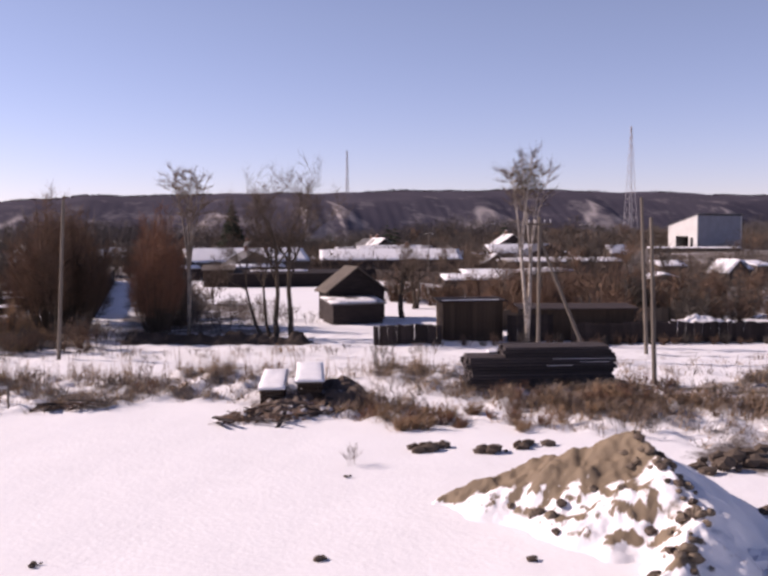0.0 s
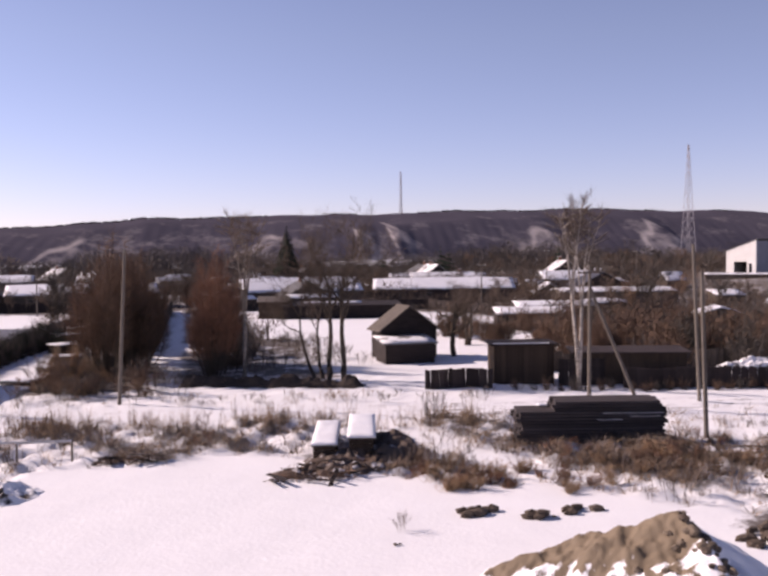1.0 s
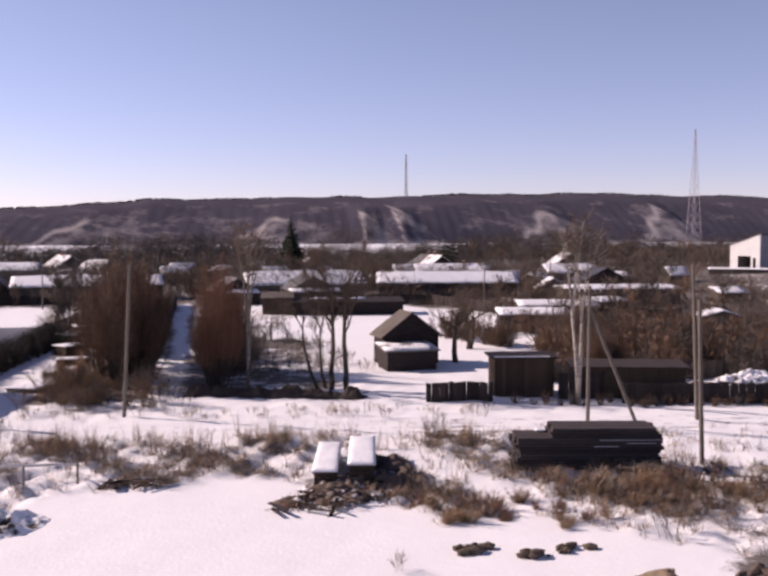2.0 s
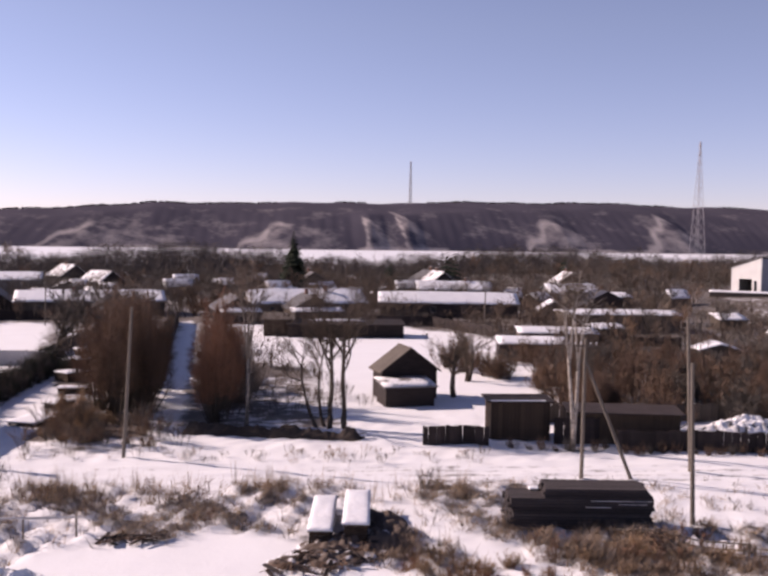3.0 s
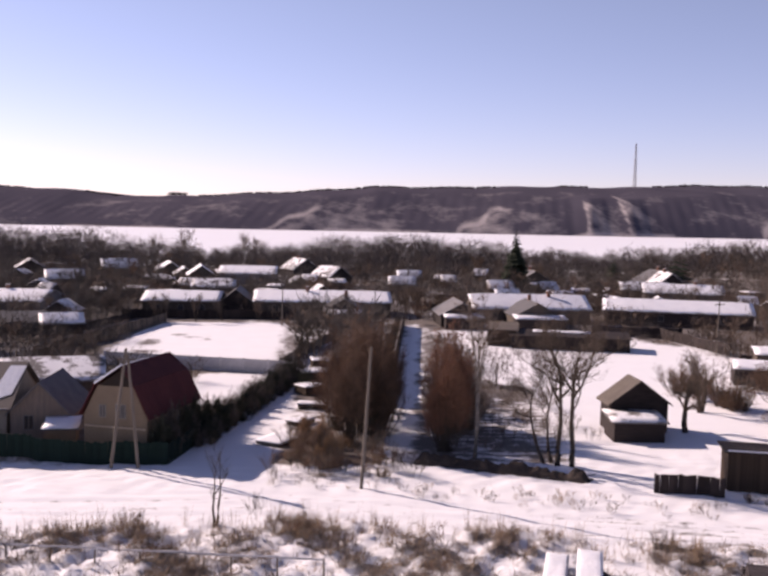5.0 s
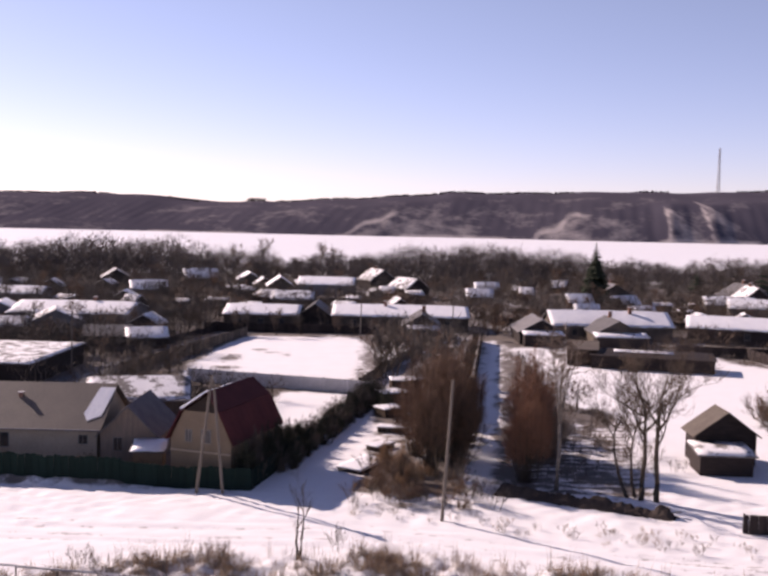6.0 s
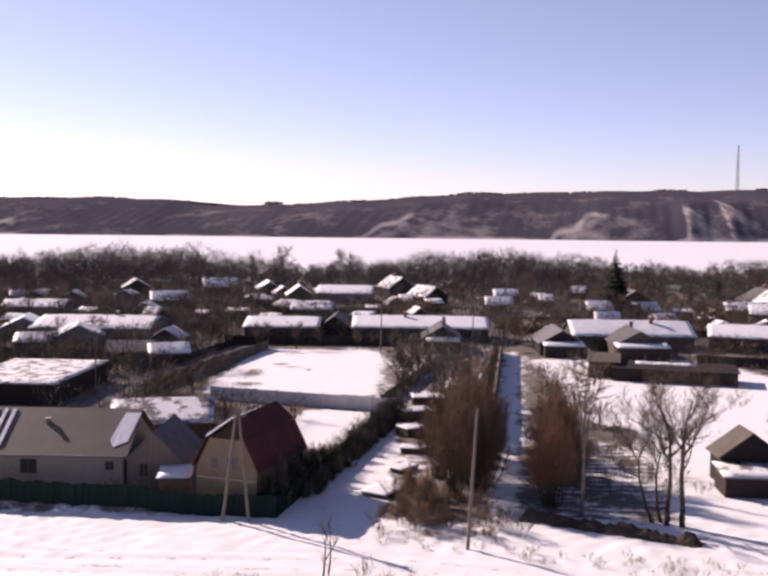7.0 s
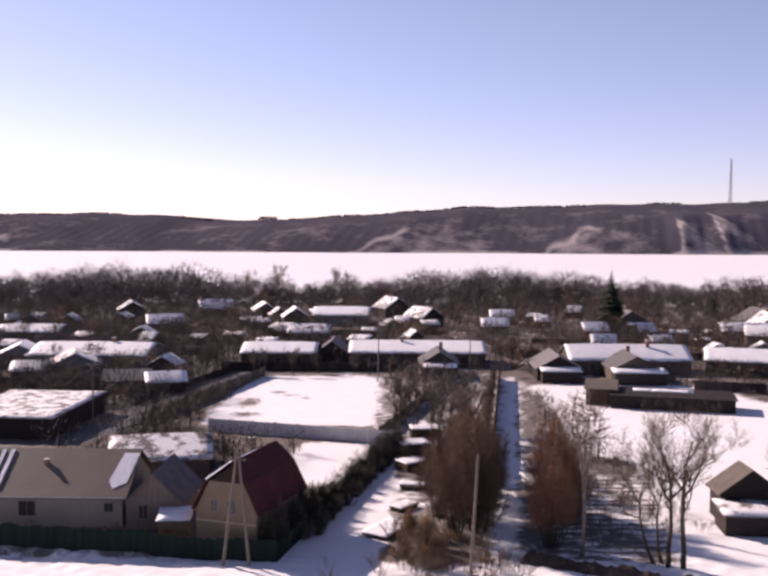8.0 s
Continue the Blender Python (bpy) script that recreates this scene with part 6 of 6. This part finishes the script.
def undergrowth(name, label, n, seed, material, hi, w):
    """Leafless garden growth between the houses."""
    r = np.random.RandomState(seed)
    V, F = [], []
    made = 0
    while made < n:
        y = r.uniform(96, 330)
        x = r.uniform(-0.62 * y, 1.05 * y)
        if float(yards_at(x, y)) < 0.5 or abs(x - lane_x(y)) < 3.2 and y < 168 or any((x - hx) ** 2 + (y - hy) ** 2 < (q - 2.0) ** 2 for hx, hy, q in HOLES) or on_street(x, y) or -60 < x < -40 and y < 127 or -28 < x < -1 and 104 < y < 168 or -4 < x < lane_x(y) - 1 and 84 < y < 162 and r.uniform() < 0.75:
            continue
        h, b = r.uniform(*hi), ground_z(x, y)
        for j in range(52):
            a, q = r.uniform(0, 6.28), math.sqrt(r.uniform())
            R = h * 0.6 * q
            p = np.array((x + math.cos(a) * R, y + math.sin(a) * R, b + h * r.uniform(0, 0.6) * (1 - 0.5 * q)))
            e = p + np.array((math.cos(a) * 0.6 * q + r.uniform(-0.5, 0.5), math.sin(a) * 0.6 * q, 1.0)) * h * r.uniform(0.2, 0.45)
            s = np.array((r.uniform(-1, 1), r.uniform(-1, 1), 0.0)) * w * r.uniform(0.4, 1.0)
            i = len(V)
            V += [p - s, p + s, e]
            F.append((i, i + 1, i + 2))
        made += 1
    ob = link(name, mesh_of(name, [v.tolist() for v in V], F), material)
    return tagged(ob, label, "undergrowth", kind="stuff")


def orchard(name, label, n, seed, material, hi, ys, w=0.1, xr=(-0.62, 1.0)):
    """Bare fruit and street trees among the houses, too many to count."""
    r = np.random.RandomState(seed)
    V, F = [], []
    made = 0
    while made < n:
        y = r.uniform(*ys)
        x = r.uniform(xr[0] * y, xr[1] * y)
        if float(yards_at(x, y)) < 0.5 or abs(x - lane_x(y)) < 3.5 and y < 172 or any((x - hx) ** 2 + (y - hy) ** 2 < (q - 1.5) ** 2 for hx, hy, q in HOLES) or on_street(x, y) or -60 < x < -40 and y < 127 or -28 < x < -1 and 104 < y < 168 or -4 < x < lane_x(y) - 1 and 84 < y < 162 and r.uniform() < 0.75:
            continue
        h, b = r.uniform(*hi), ground_z(x, y)
        i = len(V)
        V += [(x - 0.12, y, b - 0.1), (x + 0.12, y, b - 0.1), (x + 0.05, y, b + h * 0.6), (x - 0.05, y, b + h * 0.6), (x, y - 0.12, b - 0.1), (x, y + 0.12, b - 0.1), (x, y + 0.05, b + h * 0.6), (x, y - 0.05, b + h * 0.6)]
        F += [(i, i + 1, i + 2, i + 3), (i + 4, i + 5, i + 6, i + 7)]
        for j in range(140):
            a, q = r.uniform(0, 6.28), math.sqrt(r.uniform())
            f = r.uniform(0.2, 0.8)
            R = h * 0.4 * q * (0.4 + f)
            p = (x + math.cos(a) * R, y + math.sin(a) * R, b + h * f * (1 - 0.2 * q * q))
            L = h * 0.22 * r.uniform(0.5, 1.2)
            e = (p[0] + (math.cos(a) * 0.6 * q + r.uniform(-0.9, 0.9)) * L, p[1] + (math.sin(a) * 0.6 * q + r.uniform(-0.6, 0.6)) * L, p[2] + L * r.uniform(0.15, 1.0))
            sx, sy = r.uniform(-1, 1) * w, r.uniform(-1, 1) * w
            i = len(V)
            V += [(p[0] - sx, p[1] - sy, p[2]), (p[0] + sx, p[1] + sy, p[2]), e]
            F.append((i, i + 1, i + 2))
        made += 1
    ob = link(name, mesh_of(name, V, F), material)
    return tagged(ob, label, "trees", kind="stuff")


orchard("orchard_trees", "dark bare fruit trees crowded between the houses", 620, 15, "twig_dark", (4, 7.5), (188, 312), w=0.075)
orchard("orchard_trees", "brown bare fruit trees crowded between the houses", 620, 16, "twig", (3.0, 6.5), (100, 300), w=0.06)
orchard("orchard_trees", "low dark bare bushes in the western gardens", 500, 21, "twig_dark", (2.2, 4.5), (98, 260), w=0.06, xr=(-0.62, -0.2))
orchard("orchard_trees", "dense dark bare trees in the western gardens", 450, 18, "twig_dark", (3.5, 7.0), (96, 300), w=0.06, xr=(-0.62, -0.16))
orchard("orchard_trees", "brown bare trees in the eastern gardens", 110, 19, "twig", (3.5, 6.5), (105, 215), w=0.06, xr=(0.22, 0.72))
orchard("orchard_trees", "red-brown bare shrubs and trees between the houses", 120, 17, "twig_brown", (3, 5.5), (150, 300))
undergrowth("garden_growth", "dark leafless garden growth between the houses", 2600, 5, "twig_dark", (1.0, 3.6), 0.065)
undergrowth("garden_growth", "brown leafless garden growth between the houses", 1300, 6, "twig", (1.0, 3.2), 0.065)


# ---- dry grass and weeds ----
def grass(name, label, n, seed, where, blade, high, material, lay=1.0):
    r = np.random.RandomState(seed)
    V, F = [], []
    made = 0
    while made < n:
        x, y = where(r)
        s = float(scrub_at(x, y))
        if r.uniform() > s * (0.09 + 0.91 * float(smooth(-0.1, 0.35, clump(x, y)))):
            continue
        z = ground_z(x, y)
        k = r.randint(5, 11)
        for j in range(k):
            a = r.uniform(0, 6.28)
            L = r.uniform(*high)
            lean = r.uniform(0.4, 1.35) * lay
            o = np.array((x + r.normal() * 0.12, y + r.normal() * 0.12, z - 0.03))
            e = o + np.array((math.cos(a) * lean * L, math.sin(a) * lean * L, L * (1 - 0.4 * lean)))
            m = (o + e) / 2 + np.array((0, 0, 0.12 * L))
            s_ = np.array((-math.sin(a), math.cos(a), 0)) * blade * r.uniform(0.6, 1.3)
            i = len(V)
            V += [o - s_, o + s_, m + s_ * 0.8, m - s_ * 0.8, e]
            F += [(i, i + 1, i + 2, i + 3), (i + 3, i + 2, i + 4)]
        made += 1
    ob = link(name, mesh_of(name, [v.tolist() for v in V], F), material)
    return tagged(ob, label, "grass", kind="stuff")


def belt(r):
    x = r.uniform(-34, 50)
    return x, r.uniform(20, 56)


grass("dry_grass", "tufts of dry straw-coloured grass in the snow", 4300, 1, belt, 0.014, (0.25, 0.7), "straw")
def tussocks(r):
    return r.uniform(15, 34), r.uniform(29, 41)


grass("tall_grass", "tall rusty tussocks of dead grass", 520, 3, tussocks, 0.016, (0.4, 1.0), "rusty")
grass("weeds", "grey-brown withered weeds in the snow", 3400, 2, belt, 0.014, (0.35, 0.95), "weeds")
for k in range(64):
    x, y = (rng.uniform(16.2, 19.2), rng.uniform(33.0, 37.5)) if k % 3 == 1 else (rng.uniform(20.5, 33), rng.uniform(31.0, 37.2) - 0.12 * (k % 5))
    tree("rust_bush", "rust-coloured tangled bush of dead stalks in the snow", scrub[k % 2], x, y, rng.uniform(0, 360), rng.uniform(0.16, 0.32), "bark", ("twig_tan", "twig_red", "twig_brown", "twig_tan")[k % 4], "shrub", "rusty scrub", tall=0.75)
for k in range(60):
    while True:
        x, y = rng.uniform(-25, 42), rng.uniform(26, 55)
        if scrub_at(x, y) > 0.6 and math.hypot(x - 15, y - 43) > 4 and not (21 < x < 33 and 36 < y < 43.5):
            break
    tree("scrub_bush", "low bare scrub bush in the dry grass", low_bush[k % 2], x, y, rng.uniform(0, 360), rng.uniform(0.5, 1.0), "bark", ("twig", "twig_red", "twig")[k % 3], "shrub", "low scrub")


def verge(r):
    x = r.uniform(-26, 24)
    return x, r.uniform(49.5, 54.5) - 0.22 * max(x - 4, 0)


grass("tall_stalks", "thin pale stalks of dead weeds standing along the road", 300, 8, verge, 0.009, (0.8, 1.7), "straw", 0.3)
